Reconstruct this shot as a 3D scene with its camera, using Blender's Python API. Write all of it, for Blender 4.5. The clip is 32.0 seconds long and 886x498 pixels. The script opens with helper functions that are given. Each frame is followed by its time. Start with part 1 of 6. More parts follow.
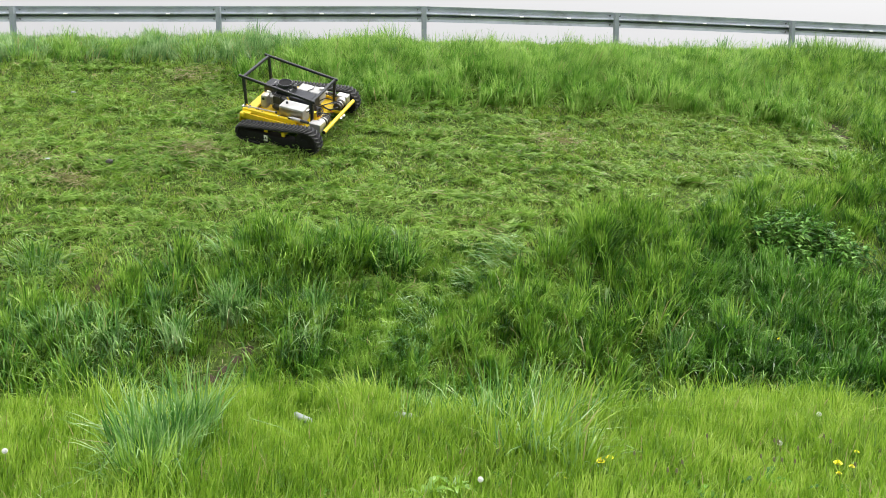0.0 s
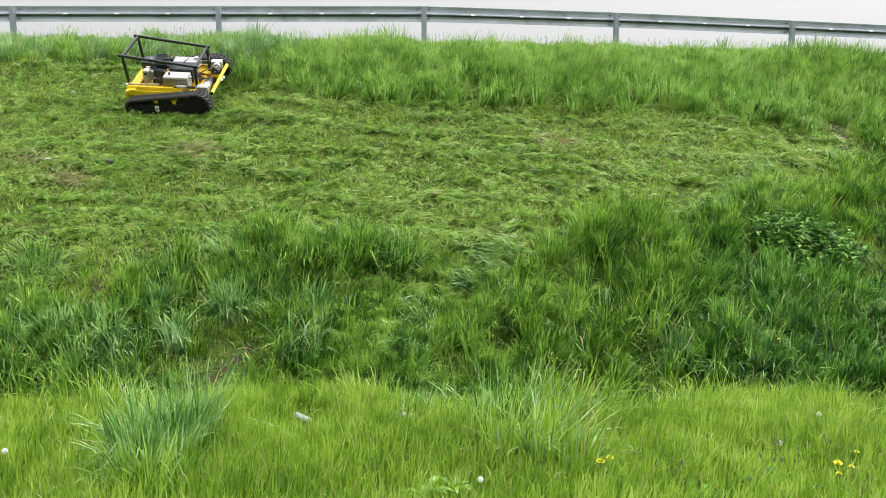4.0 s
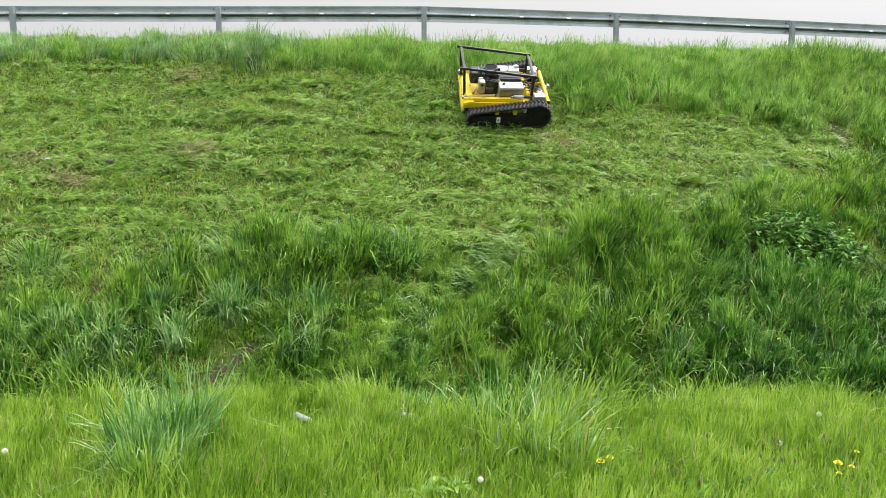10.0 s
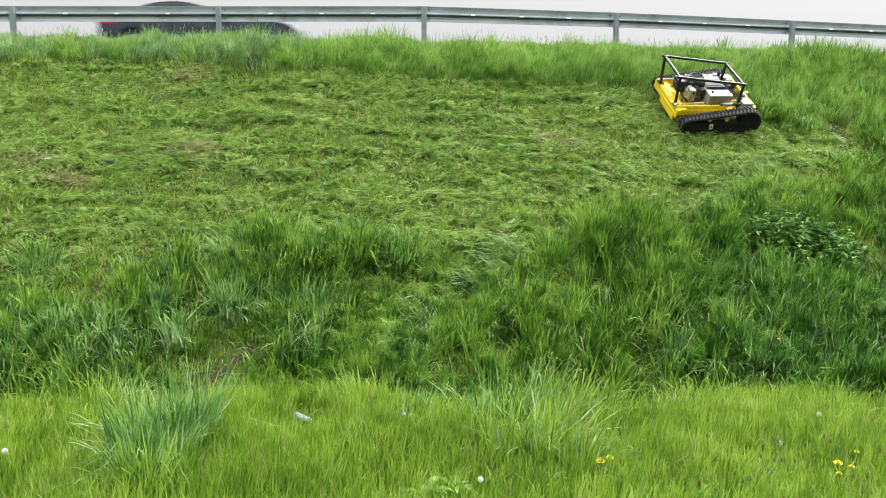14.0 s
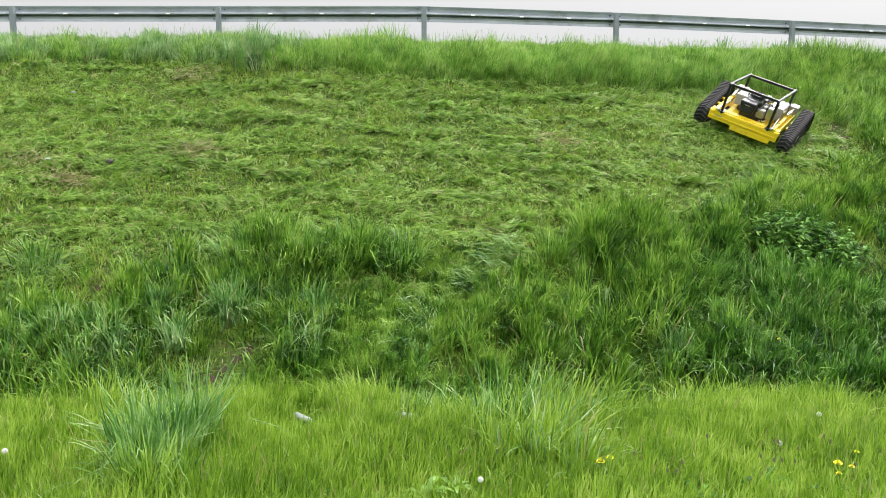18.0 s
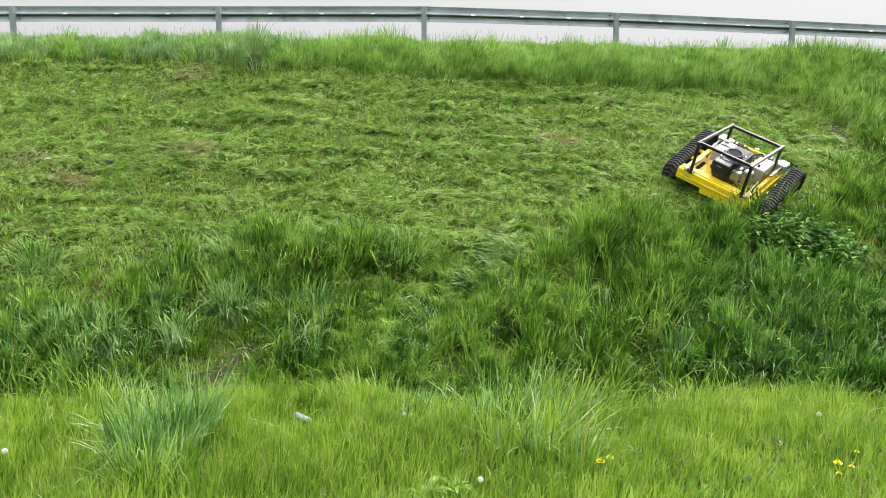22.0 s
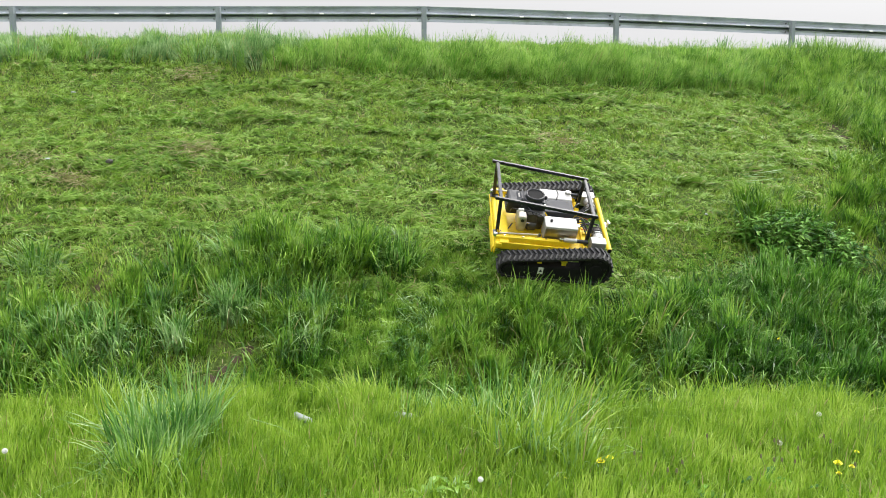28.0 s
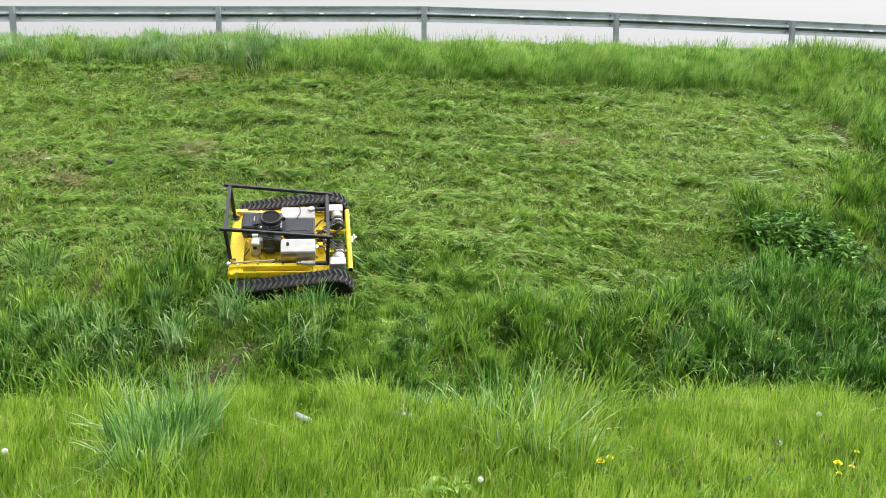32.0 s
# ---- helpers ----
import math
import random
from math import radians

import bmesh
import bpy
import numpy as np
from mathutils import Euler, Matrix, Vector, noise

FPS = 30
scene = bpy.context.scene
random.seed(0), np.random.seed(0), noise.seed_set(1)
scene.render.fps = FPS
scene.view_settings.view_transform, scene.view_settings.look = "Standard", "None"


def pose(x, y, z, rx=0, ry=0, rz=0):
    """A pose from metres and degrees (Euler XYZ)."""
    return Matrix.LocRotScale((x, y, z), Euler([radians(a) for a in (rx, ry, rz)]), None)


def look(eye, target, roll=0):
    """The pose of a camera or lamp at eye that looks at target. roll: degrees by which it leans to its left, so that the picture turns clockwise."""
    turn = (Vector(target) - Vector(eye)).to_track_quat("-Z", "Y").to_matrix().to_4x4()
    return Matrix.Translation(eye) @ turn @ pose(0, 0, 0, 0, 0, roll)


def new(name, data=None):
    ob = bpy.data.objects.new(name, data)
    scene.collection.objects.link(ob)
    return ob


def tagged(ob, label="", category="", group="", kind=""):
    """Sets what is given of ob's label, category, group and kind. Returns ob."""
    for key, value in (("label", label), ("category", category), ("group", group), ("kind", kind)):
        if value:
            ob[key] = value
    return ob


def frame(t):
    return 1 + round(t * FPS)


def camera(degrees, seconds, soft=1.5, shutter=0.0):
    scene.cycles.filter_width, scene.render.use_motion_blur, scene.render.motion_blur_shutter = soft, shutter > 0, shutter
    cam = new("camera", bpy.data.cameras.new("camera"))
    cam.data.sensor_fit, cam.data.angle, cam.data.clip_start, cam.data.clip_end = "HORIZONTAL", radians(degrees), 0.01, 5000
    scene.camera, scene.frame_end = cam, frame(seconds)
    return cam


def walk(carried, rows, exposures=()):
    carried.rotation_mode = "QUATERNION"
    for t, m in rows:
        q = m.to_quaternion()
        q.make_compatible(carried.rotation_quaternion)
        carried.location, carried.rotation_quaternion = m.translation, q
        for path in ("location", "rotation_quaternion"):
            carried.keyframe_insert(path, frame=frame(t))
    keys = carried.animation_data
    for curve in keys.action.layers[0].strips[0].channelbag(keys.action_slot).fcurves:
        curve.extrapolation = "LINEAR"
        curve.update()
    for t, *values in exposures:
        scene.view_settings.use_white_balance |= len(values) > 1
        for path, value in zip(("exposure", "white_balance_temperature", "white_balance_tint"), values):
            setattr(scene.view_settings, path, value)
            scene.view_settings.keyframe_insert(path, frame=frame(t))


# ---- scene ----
# A tracked slope mower cuts a grassy road embankment; the camera stands on the near bank of the ditch.
cam = camera(58.43, 32.0, soft=0.75, shutter=0.25)
EYE = (0.0, 0.0, 1.6)
STAND = pose(*EYE, 82.0, 0, 0)
walk(cam, [(0.0, STAND), (32.0, STAND)], exposures=[(0.0, 0.55), (32.0, 0.55)])

# ---------- sky and sun ----------
SUN_EL, SUN_AZ = 46.0, 48.0          # degrees above the horizon; degrees from +y towards +x
world = bpy.data.worlds.new("overcast_sky")
scene.world = world
world.use_nodes = True
wn = world.node_tree.nodes
wl = world.node_tree.links
wn.clear()
sky = wn.new("ShaderNodeTexSky")
sky.sky_type = "NISHITA"
sky.sun_disc = False
sky.sun_elevation = radians(SUN_EL)
sky.sun_rotation = radians(SUN_AZ)
sky.air_density, sky.dust_density, sky.ozone_density = 1.0, 8.0, 1.0
grey = wn.new("ShaderNodeHueSaturation")
grey.inputs["Saturation"].default_value = 0.12
back = wn.new("ShaderNodeBackground")
back.inputs["Strength"].default_value = 0.12
wout = wn.new("ShaderNodeOutputWorld")
wl.new(sky.outputs[0], grey.inputs["Color"])
veil = wn.new("ShaderNodeMix")            # even cloud over the whole dome
veil.data_type = "RGBA"
veil.inputs["Factor"].default_value = 0.85
veil.inputs["B"].default_value = (4.45, 4.45, 4.52, 1)
wl.new(grey.outputs[0], veil.inputs["A"])
# an overcast dome is brighter overhead than at the horizon
tcw = wn.new("ShaderNodeTexCoord")
sep = wn.new("ShaderNodeSeparateXYZ")
wl.new(tcw.outputs["Generated"], sep.inputs[0])
up = wn.new("ShaderNodeMath")
up.operation = "MAXIMUM"
up.inputs[1].default_value = 0.0
wl.new(sep.outputs["Z"], up.inputs[0])
square = wn.new("ShaderNodeMath")
square.operation = "POWER"
square.inputs[1].default_value = 2.0
wl.new(up.outputs[0], square.inputs[0])
rise = wn.new("ShaderNodeMath")
rise.operation = "MULTIPLY_ADD"
rise.inputs[1].default_value = 2.95
rise.inputs[2].default_value = 1.0
wl.new(square.outputs[0], rise.inputs[0])
dome = wn.new("ShaderNodeVectorMath")
dome.operation = "SCALE"
wl.new(veil.outputs["Result"], dome.inputs[0])
wl.new(rise.outputs[0], dome.inputs["Scale"])
wl.new(dome.outputs[0], back.inputs["Color"])
wl.new(back.outputs[0], wout.inputs["Surface"])

sun_data = bpy.data.lights.new("sun", "SUN")
sun_data.energy = 1.5
sun_data.angle = radians(40)
sun_data.color = (1.0, 0.96, 0.9)
sun = new("sun", sun_data)
el, az = radians(SUN_EL), radians(SUN_AZ)
sun.matrix_world = look((20 * math.sin(az) * math.cos(el), 20 * math.cos(az) * math.cos(el), 20 * math.sin(el)), (0, 0, 0))


# ---------- materials ----------
def base_material(name, rough=0.6, metal=0.0, spec=0.5):
    m = bpy.data.materials.new(name)
    m.use_nodes = True
    n, l = m.node_tree.nodes, m.node_tree.links
    p = n["Principled BSDF"]
    p.inputs["Roughness"].default_value = rough
    p.inputs["Metallic"].default_value = metal
    p.inputs["Specular IOR Level"].default_value = spec
    return m, n, l, p


def ramp(n, stops):
    r = n.new("ShaderNodeValToRGB")
    e = r.color_ramp.elements
    while len(e) < len(stops):
        e.new(0.5)
    for q, (pos, c) in zip(e, stops):
        q.position, q.color = pos, (*c, 1)
    return r


def noise_node(n, l, scale, detail=4.0, coord="Object", rough=0.55):
    tc = n.new("ShaderNodeTexCoord")
    t = n.new("ShaderNodeTexNoise")
    t.inputs["Scale"].default_value = scale
    t.inputs["Detail"].default_value = detail
    t.inputs["Roughness"].default_value = rough
    l.new(tc.outputs[coord], t.inputs["Vector"])
    return t


def bump(n, l, p, source, strength, dist=0.01):
    b = n.new("ShaderNodeBump")
    b.inputs["Strength"].default_value = strength
    b.inputs["Distance"].default_value = dist
    l.new(source, b.inputs["Height"])
    l.new(b.outputs[0], p.inputs["Normal"])


def worn(name, a, b, rough=0.5, metal=0.0, scale=14.0, dirt=(0.09, 0.075, 0.05), dirt_amount=0.35, spec=0.5, relief=0.15):
    """Paint, plastic or metal with faint mottling and patches of dirt."""
    m, n, l, p = base_material(name, rough, metal, spec)
    t1 = noise_node(n, l, scale, 5)
    r1 = ramp(n, [(0.3, a), (0.7, b)])
    l.new(t1.outputs["Fac"], r1.inputs["Fac"])
    t2 = noise_node(n, l, scale * 0.45, 8, rough=0.7)
    r2 = ramp(n, [(0.52, (0, 0, 0)), (0.75, (dirt_amount,) * 3)])
    l.new(t2.outputs["Fac"], r2.inputs["Fac"])
    mix = n.new("ShaderNodeMix")
    mix.data_type = "RGBA"
    l.new(r2.outputs[0], mix.inputs["Factor"])
    l.new(r1.outputs[0], mix.inputs["A"])
    mix.inputs["B"].default_value = (*dirt, 1)
    l.new(mix.outputs["Result"], p.inputs["Base Color"])
    rr = n.new("ShaderNodeMapRange")
    rr.inputs["To Min"].default_value = rough * 0.85
    rr.inputs["To Max"].default_value = min(1.0, rough * 1.3)
    l.new(t2.outputs["Fac"], rr.inputs["Value"])
    l.new(rr.outputs[0], p.inputs["Roughness"])
    if relief:
        t3 = noise_node(n, l, scale * 9, 3)
        bump(n, l, p, t3.outputs["Fac"], relief, 0.003)
    return m


def leafy(name, dark, mid, light, dry=(0.42, 0.38, 0.18), dry_share=0.02, glow=0.4, patch=0.9, rough=0.45, spec=0.35, bunch=6.0, vary=1.1):
    """Grass or leaf: differs from blade to blade and over patches of the bank, with clump shading in the colour; lets
    light through.
    """
    m, n, l, p = base_material(name, rough, 0, spec)
    g = n.new("ShaderNodeNewGeometry")
    pn = n.new("ShaderNodeTexNoise")
    pn.inputs["Scale"].default_value = patch
    pn.inputs["Detail"].default_value = 5
    l.new(g.outputs["Position"], pn.inputs["Vector"])
    add = n.new("ShaderNodeMath")
    add.operation = "MULTIPLY_ADD"
    add.inputs[1].default_value = 0.44
    l.new(g.outputs["Random Per Island"], add.inputs[0])
    sub = n.new("ShaderNodeMapRange")
    sub.inputs["From Min"].default_value, sub.inputs["From Max"].default_value = 0.3, 0.7
    sub.inputs["To Min"].default_value, sub.inputs["To Max"].default_value = -0.05, 0.45
    l.new(pn.outputs["Fac"], sub.inputs["Value"])
    bn = n.new("ShaderNodeTexNoise")          # from bunch to bunch; shading of clumps and gaps put into the colour
    bn.inputs["Scale"].default_value = bunch
    bn.inputs["Detail"].default_value = 2
    l.new(g.outputs["Position"], bn.inputs["Vector"])
    clump_shade = n.new("ShaderNodeMapRange")
    clump_shade.inputs["From Min"].default_value, clump_shade.inputs["From Max"].default_value = 0.3, 0.7
    clump_shade.inputs["To Min"].default_value, clump_shade.inputs["To Max"].default_value = 0.05 - 0.53 * vary, 0.05 + 0.53 * vary
    l.new(bn.outputs["Fac"], clump_shade.inputs["Value"])
    both = n.new("ShaderNodeMath")
    l.new(sub.outputs[0], both.inputs[0])
    l.new(clump_shade.outputs[0], both.inputs[1])
    l.new(both.outputs[0], add.inputs[2])
    r = ramp(n, [(0.05, dark), (0.5, mid), (0.95, light)])
    l.new(add.outputs[0], r.inputs["Fac"])
    hop = n.new("ShaderNodeMath")
    hop.operation = "MULTIPLY"
    hop.inputs[1].default_value = 17.31
    l.new(g.outputs["Random Per Island"], hop.inputs[0])
    fr = n.new("ShaderNodeMath")
    fr.operation = "FRACT"
    l.new(hop.outputs[0], fr.inputs[0])
    lt = n.new("ShaderNodeMath")
    lt.operation = "LESS_THAN"
    lt.inputs[1].default_value = dry_share
    l.new(fr.outputs[0], lt.inputs[0])
    mix = n.new("ShaderNodeMix")
    mix.data_type = "RGBA"
    l.new(lt.outputs[0], mix.inputs["Factor"])
    l.new(r.outputs[0], mix.inputs["A"])
    mix.inputs["B"].default_value = (*dry, 1)
    l.new(mix.outputs["Result"], p.inputs["Base Color"])
    tr = n.new("ShaderNodeBsdfTranslucent")
    l.new(mix.outputs["Result"], tr.inputs["Color"])
    ms = n.new("ShaderNodeMixShader")
    ms.inputs["Fac"].default_value = glow
    l.new(p.outputs[0], ms.inputs[1])
    l.new(tr.outputs[0], ms.inputs[2])
    l.new(ms.outputs[0], n["Material Output"].inputs["Surface"])
    return m


TALL = leafy("tall_grass", (0.042, 0.135, 0.012), (0.178, 0.355, 0.034), (0.385, 0.575, 0.105), dry_share=0.006, glow=0.34, rough=0.34, spec=0.5)
DEEP = leafy("deep_green_grass", (0.014, 0.072, 0.006), (0.07, 0.205, 0.018), (0.22, 0.43, 0.065), dry_share=0.006, glow=0.32, rough=0.34, spec=0.5)
TURF = leafy("mown_turf", (0.15, 0.27, 0.028), (0.275, 0.43, 0.054), (0.43, 0.56, 0.115), dry_share=0.09, glow=0.36, patch=1.6, bunch=11, vary=0.9)
CLIP = leafy("grass_clippings", (0.13, 0.27, 0.032), (0.26, 0.44, 0.066), (0.40, 0.57, 0.14), dry_share=0.06, vary=0.8, glow=0.36, bunch=11, patch=1.3, rough=0.42, spec=0.35)
MEADOW = leafy("meadow_grass", (0.10, 0.22, 0.014), (0.27, 0.44, 0.042), (0.485, 0.64, 0.125), dry_share=0.02, glow=0.40, patch=1.4, rough=0.34, spec=0.5, vary=0.6, bunch=9)
# bluish grass; its pale end also carries the sky's sheen as colour
BLUISH_SHEEN = leafy("bluish_sheen_grass", (0.05, 0.165, 0.022), (0.17, 0.37, 0.075), (0.45, 0.65, 0.25), dry_share=0.01, glow=0.32, patch=2.0, rough=0.32, spec=0.6)
CREST = leafy("crest_grass", (0.095, 0.23, 0.065), (0.265, 0.455, 0.155), (0.48, 0.64, 0.33), dry_share=0.04, glow=0.36, patch=1.2, rough=0.36, spec=0.5)
CREST_GREEN = leafy("light_crest_grass", (0.10, 0.25, 0.028), (0.25, 0.455, 0.075), (0.45, 0.64, 0.18), dry_share=0.02, glow=0.38, patch=1.3, rough=0.36, spec=0.45)
NETTLE = leafy("nettle_leaf", (0.03, 0.12, 0.012), (0.095, 0.26, 0.028), (0.22, 0.43, 0.075), dry_share=0.0, glow=0.25, patch=3.0, rough=0.55, spec=0.2)
STRAW = leafy("dry_stalks", (0.28, 0.23, 0.12), (0.42, 0.36, 0.20), (0.56, 0.50, 0.30), dry_share=0.2, glow=0.2, patch=3.0)


def earth():
    m, n, l, p = base_material("ground_soil_and_thatch", 0.95, 0, 0.15)
    a = noise_node(n, l, 0.9, 6)
    b = noise_node(n, l, 26.0, 6)
    r1 = ramp(n, [(0.35, (0.06, 0.10, 0.02)), (0.6, (0.10, 0.155, 0.035)), (0.78, (0.16, 0.155, 0.065))])
    r2 = ramp(n, [(0.3, (0.35, 0.35, 0.3)), (0.7, (1.25, 1.25, 1.15))])
    l.new(a.outputs["Fac"], r1.inputs["Fac"])
    l.new(b.outputs["Fac"], r2.inputs["Fac"])
    mul = n.new("ShaderNodeMix")
    mul.data_type, mul.blend_type = "RGBA", "MULTIPLY"
    mul.inputs["Factor"].default_value = 1.0
    l.new(r1.outputs[0], mul.inputs["A"])
    l.new(r2.outputs[0], mul.inputs["B"])
    l.new(mul.outputs["Result"], p.inputs["Base Color"])
    bump(n, l, p, b.outputs["Fac"], 0.8, 0.03)
    return m


EARTH = earth()
# brown soil, coloured darker to include the shade between the grass
SHADED_SOIL = worn("shaded_bare_soil", (0.036, 0.028, 0.017), (0.09, 0.07, 0.042), 0.95, 0, 18, (0.07, 0.05, 0.03), 0.5, 0.2, 0.8)
ASPHALT = worn("asphalt", (0.04, 0.04, 0.042), (0.065, 0.065, 0.066), 0.9, 0, 30, (0.1, 0.095, 0.09), 0.3, 0.3, 0.7)
ZINC = worn("galvanised_steel", (0.40, 0.44, 0.50), (0.50, 0.54, 0.60), 0.55, 0.25, 3.0, (0.13, 0.13, 0.12), 0.7, 0.5, 0.1)
ZINC_DULL = worn("dull_galvanised_post", (0.25, 0.29, 0.33), (0.34, 0.38, 0.42), 0.6, 0.2, 3.0, (0.20, 0.20, 0.19), 0.45, 0.5, 0.1)
REFLECT = worn("white_reflector", (0.8, 0.8, 0.8), (0.86, 0.86, 0.86), 0.3, 0, 8, dirt_amount=0.1)
YELLOW = worn("yellow_paint", (0.87, 0.62, 0.012), (0.93, 0.69, 0.025), 0.45, 0, 9, (0.22, 0.17, 0.06), 0.35, 0.5, 0.05)
BLACK_PAINT = worn("black_powder_coat", (0.009, 0.011, 0.016), (0.018, 0.021, 0.028), 0.33, 0, 12, (0.06, 0.055, 0.045), 0.12, 0.5, 0.1)
MATTE_BLACK = worn("matte_black_steel", (0.008, 0.008, 0.009), (0.015, 0.015, 0.016), 0.7, 0, 12, (0.04, 0.037, 0.03), 0.2, 0.2, 0.2)
PANEL = worn("satin_black_panel", (0.022, 0.025, 0.034), (0.034, 0.038, 0.05), 0.40, 0, 12, (0.08, 0.075, 0.06), 0.2, 0.4, 0.1)
BLACK_PLASTIC = worn("black_plastic", (0.012, 0.014, 0.019), (0.026, 0.029, 0.038), 0.30, 0, 15, (0.06, 0.055, 0.045), 0.14, 0.5, 0.15)
LUG = worn("worn_rubber_lug", (0.018, 0.019, 0.021), (0.05, 0.051, 0.055), 0.5, 0, 16, (0.16, 0.15, 0.12), 0.4, 0.3, 0.3)
RUBBER = worn("dusty_rubber", (0.012, 0.012, 0.013), (0.03, 0.03, 0.031), 0.78, 0, 11, (0.15, 0.14, 0.11), 0.45, 0.3, 0.4)
SILVER = worn("bare_aluminium", (0.42, 0.415, 0.40), (0.56, 0.55, 0.53), 0.40, 0.6, 10, (0.22, 0.19, 0.14), 0.4, 0.5, 0.1)
WHITE_BOX = worn("white_painted_sheet", (0.43, 0.425, 0.415), (0.54, 0.535, 0.52), 0.35, 0, 8, (0.35, 0.30, 0.2), 0.3, 0.5, 0.05)
# brown tint puts the yellow deck's reflection into the metal's colour
BRUSHED = worn("brushed_aluminium", (0.42, 0.37, 0.30), (0.50, 0.45, 0.38), 0.34, 1.0, 12, (0.2, 0.15, 0.08), 0.3, 0.5, 0.05)
CHROME = worn("bright_steel", (0.62, 0.62, 0.62), (0.75, 0.75, 0.75), 0.22, 1.0, 12, (0.25, 0.22, 0.18), 0.2, 0.5, 0)
STEEL_DARK = worn("dark_steel", (0.05, 0.05, 0.05), (0.11, 0.105, 0.10), 0.5, 0.5, 14, (0.14, 0.1, 0.06), 0.4, 0.5, 0.2)
MUFFLER = worn("heat_shield", (0.42, 0.39, 0.34), (0.58, 0.54, 0.47), 0.32, 0.85, 14, (0.25, 0.17, 0.09), 0.5, 0.5, 0.1)
PAPER = worn("white_sticker", (0.75, 0.75, 0.73), (0.82, 0.82, 0.8), 0.5, 0, 10, dirt_amount=0.2, relief=0)
CAR_GREY = worn("slate_grey_car_paint", (0.055, 0.065, 0.085), (0.065, 0.075, 0.095), 0.25, 0.3, 2, dirt_amount=0.15, relief=0)
CAR_WHITE = worn("white_van_paint", (0.86, 0.87, 0.88), (0.90, 0.91, 0.92), 0.3, 0, 2, dirt_amount=0.12, relief=0)
GLASS_DARK = worn("tinted_window", (0.02, 0.03, 0.035), (0.03, 0.04, 0.045), 0.08, 0, 2, dirt_amount=0.05, relief=0)
RED_LENS = worn("red_lens", (0.55, 0.02, 0.02), (0.65, 0.03, 0.03), 0.2, 0, 4, dirt_amount=0.05, relief=0)
RED_STRIPE = worn("dark_red_stripe", (0.20, 0.02, 0.03), (0.28, 0.03, 0.04), 0.35, 0, 4, dirt_amount=0.05, relief=0)
PETAL = worn("dandelion_petal", (0.90, 0.80, 0.02), (0.95, 0.88, 0.04), 0.6, 0, 60, dirt_amount=0.0, relief=0)
FLUFF = worn("dandelion_fluff", (0.84, 0.84, 0.83), (0.92, 0.92, 0.91), 0.9, 0, 80, dirt_amount=0.0, relief=0)
STALK = worn("green_stalk", (0.14, 0.22, 0.05), (0.22, 0.30, 0.08), 0.6, 0, 30, dirt_amount=0.2, relief=0)
BROWN_BUD = worn("brown_bud", (0.13, 0.13, 0.06), (0.24, 0.22, 0.12), 0.8, 0, 60, dirt_amount=0.1, relief=0)
LITTER = worn("dull_white_plastic", (0.34, 0.37, 0.38), (0.52, 0.55, 0.56), 0.3, 0, 20, (0.3, 0.28, 0.22), 0.4, 0.5, 0.1)
STONE = worn("dark_stone", (0.07, 0.066, 0.058), (0.16, 0.152, 0.135), 0.8, 0, 30, dirt_amount=0.3, relief=0.5)


# ---------- lay of the land ----------
def slope_z(x, y):
    """Height of the embankment's face."""
    X = np.clip(x / 5.0, -2.4, 2.4)
    Y = (y - 10.5) / 2.0
    hollow = -0.13 * np.exp(-((x + 4.2) / 1.4) ** 2 - ((y - 12.2) / 0.8) ** 2)
    u, v = -0.88 * (x + 3.0) + 0.47 * (y - 11.1), 0.47 * (x + 3.0) + 0.88 * (y - 11.1)
    hollow = hollow - 0.10 * np.exp(-(u / 1.0) ** 2 - (v / 0.38) ** 2)
    swell = 0.08 * np.exp(-((x - 0.6) / 1.0) ** 2 - ((y - 8.85) / 0.5) ** 2)
    return 1.201 - 0.365 * X + 1.071 * Y - 0.13 * X * X - 0.019 * X * Y + hollow + swell


def sstep(a, b, v):
    t = np.clip((v - a) / (b - a), 0.0, 1.0)
    return t * t * (3 - 2 * t)


def smin(a, b, k):
    h = np.clip(0.5 + 0.5 * (b - a) / k, 0, 1)
    return b + (a - b) * h - k * h * (1 - h)


def ground_z(x, y):
    """Near bank, ditch, embankment, shoulder of the road."""
    wave = 0.12 * np.sin(1.9 * x + 0.6) + 0.08 * np.sin(4.3 * x + 2.0)
    near = -0.05 * np.clip(y - 2.4, 0, 4) - 0.75 * sstep(4.55, 6.1, y + 0.03 * np.clip(x, -6, 8) + wave)
    z = -smin(-near, -slope_z(x, y), 0.35)
    z = smin(z, 3.3 + 0 * x, 0.5)
    rough = sstep(2.0, 4.0, y) * (1 - sstep(15.0, 15.6, y))
    z = z + rough * (0.022 * np.sin(2.1 * x + 0.7 * y) * np.sin(1.7 * y - 0.6 * x) + 0.013 * np.sin(5.3 * x - 1.1) * np.sin(4.1 * y + x))
    return z


RAIL = [(-30.0, 15.9), (-8.37, 15.88), (-4.37, 15.9), (-0.37, 15.9), (3.57, 16.71), (7.5, 17.46), (11.4, 18.28), (40.0, 24.6)]


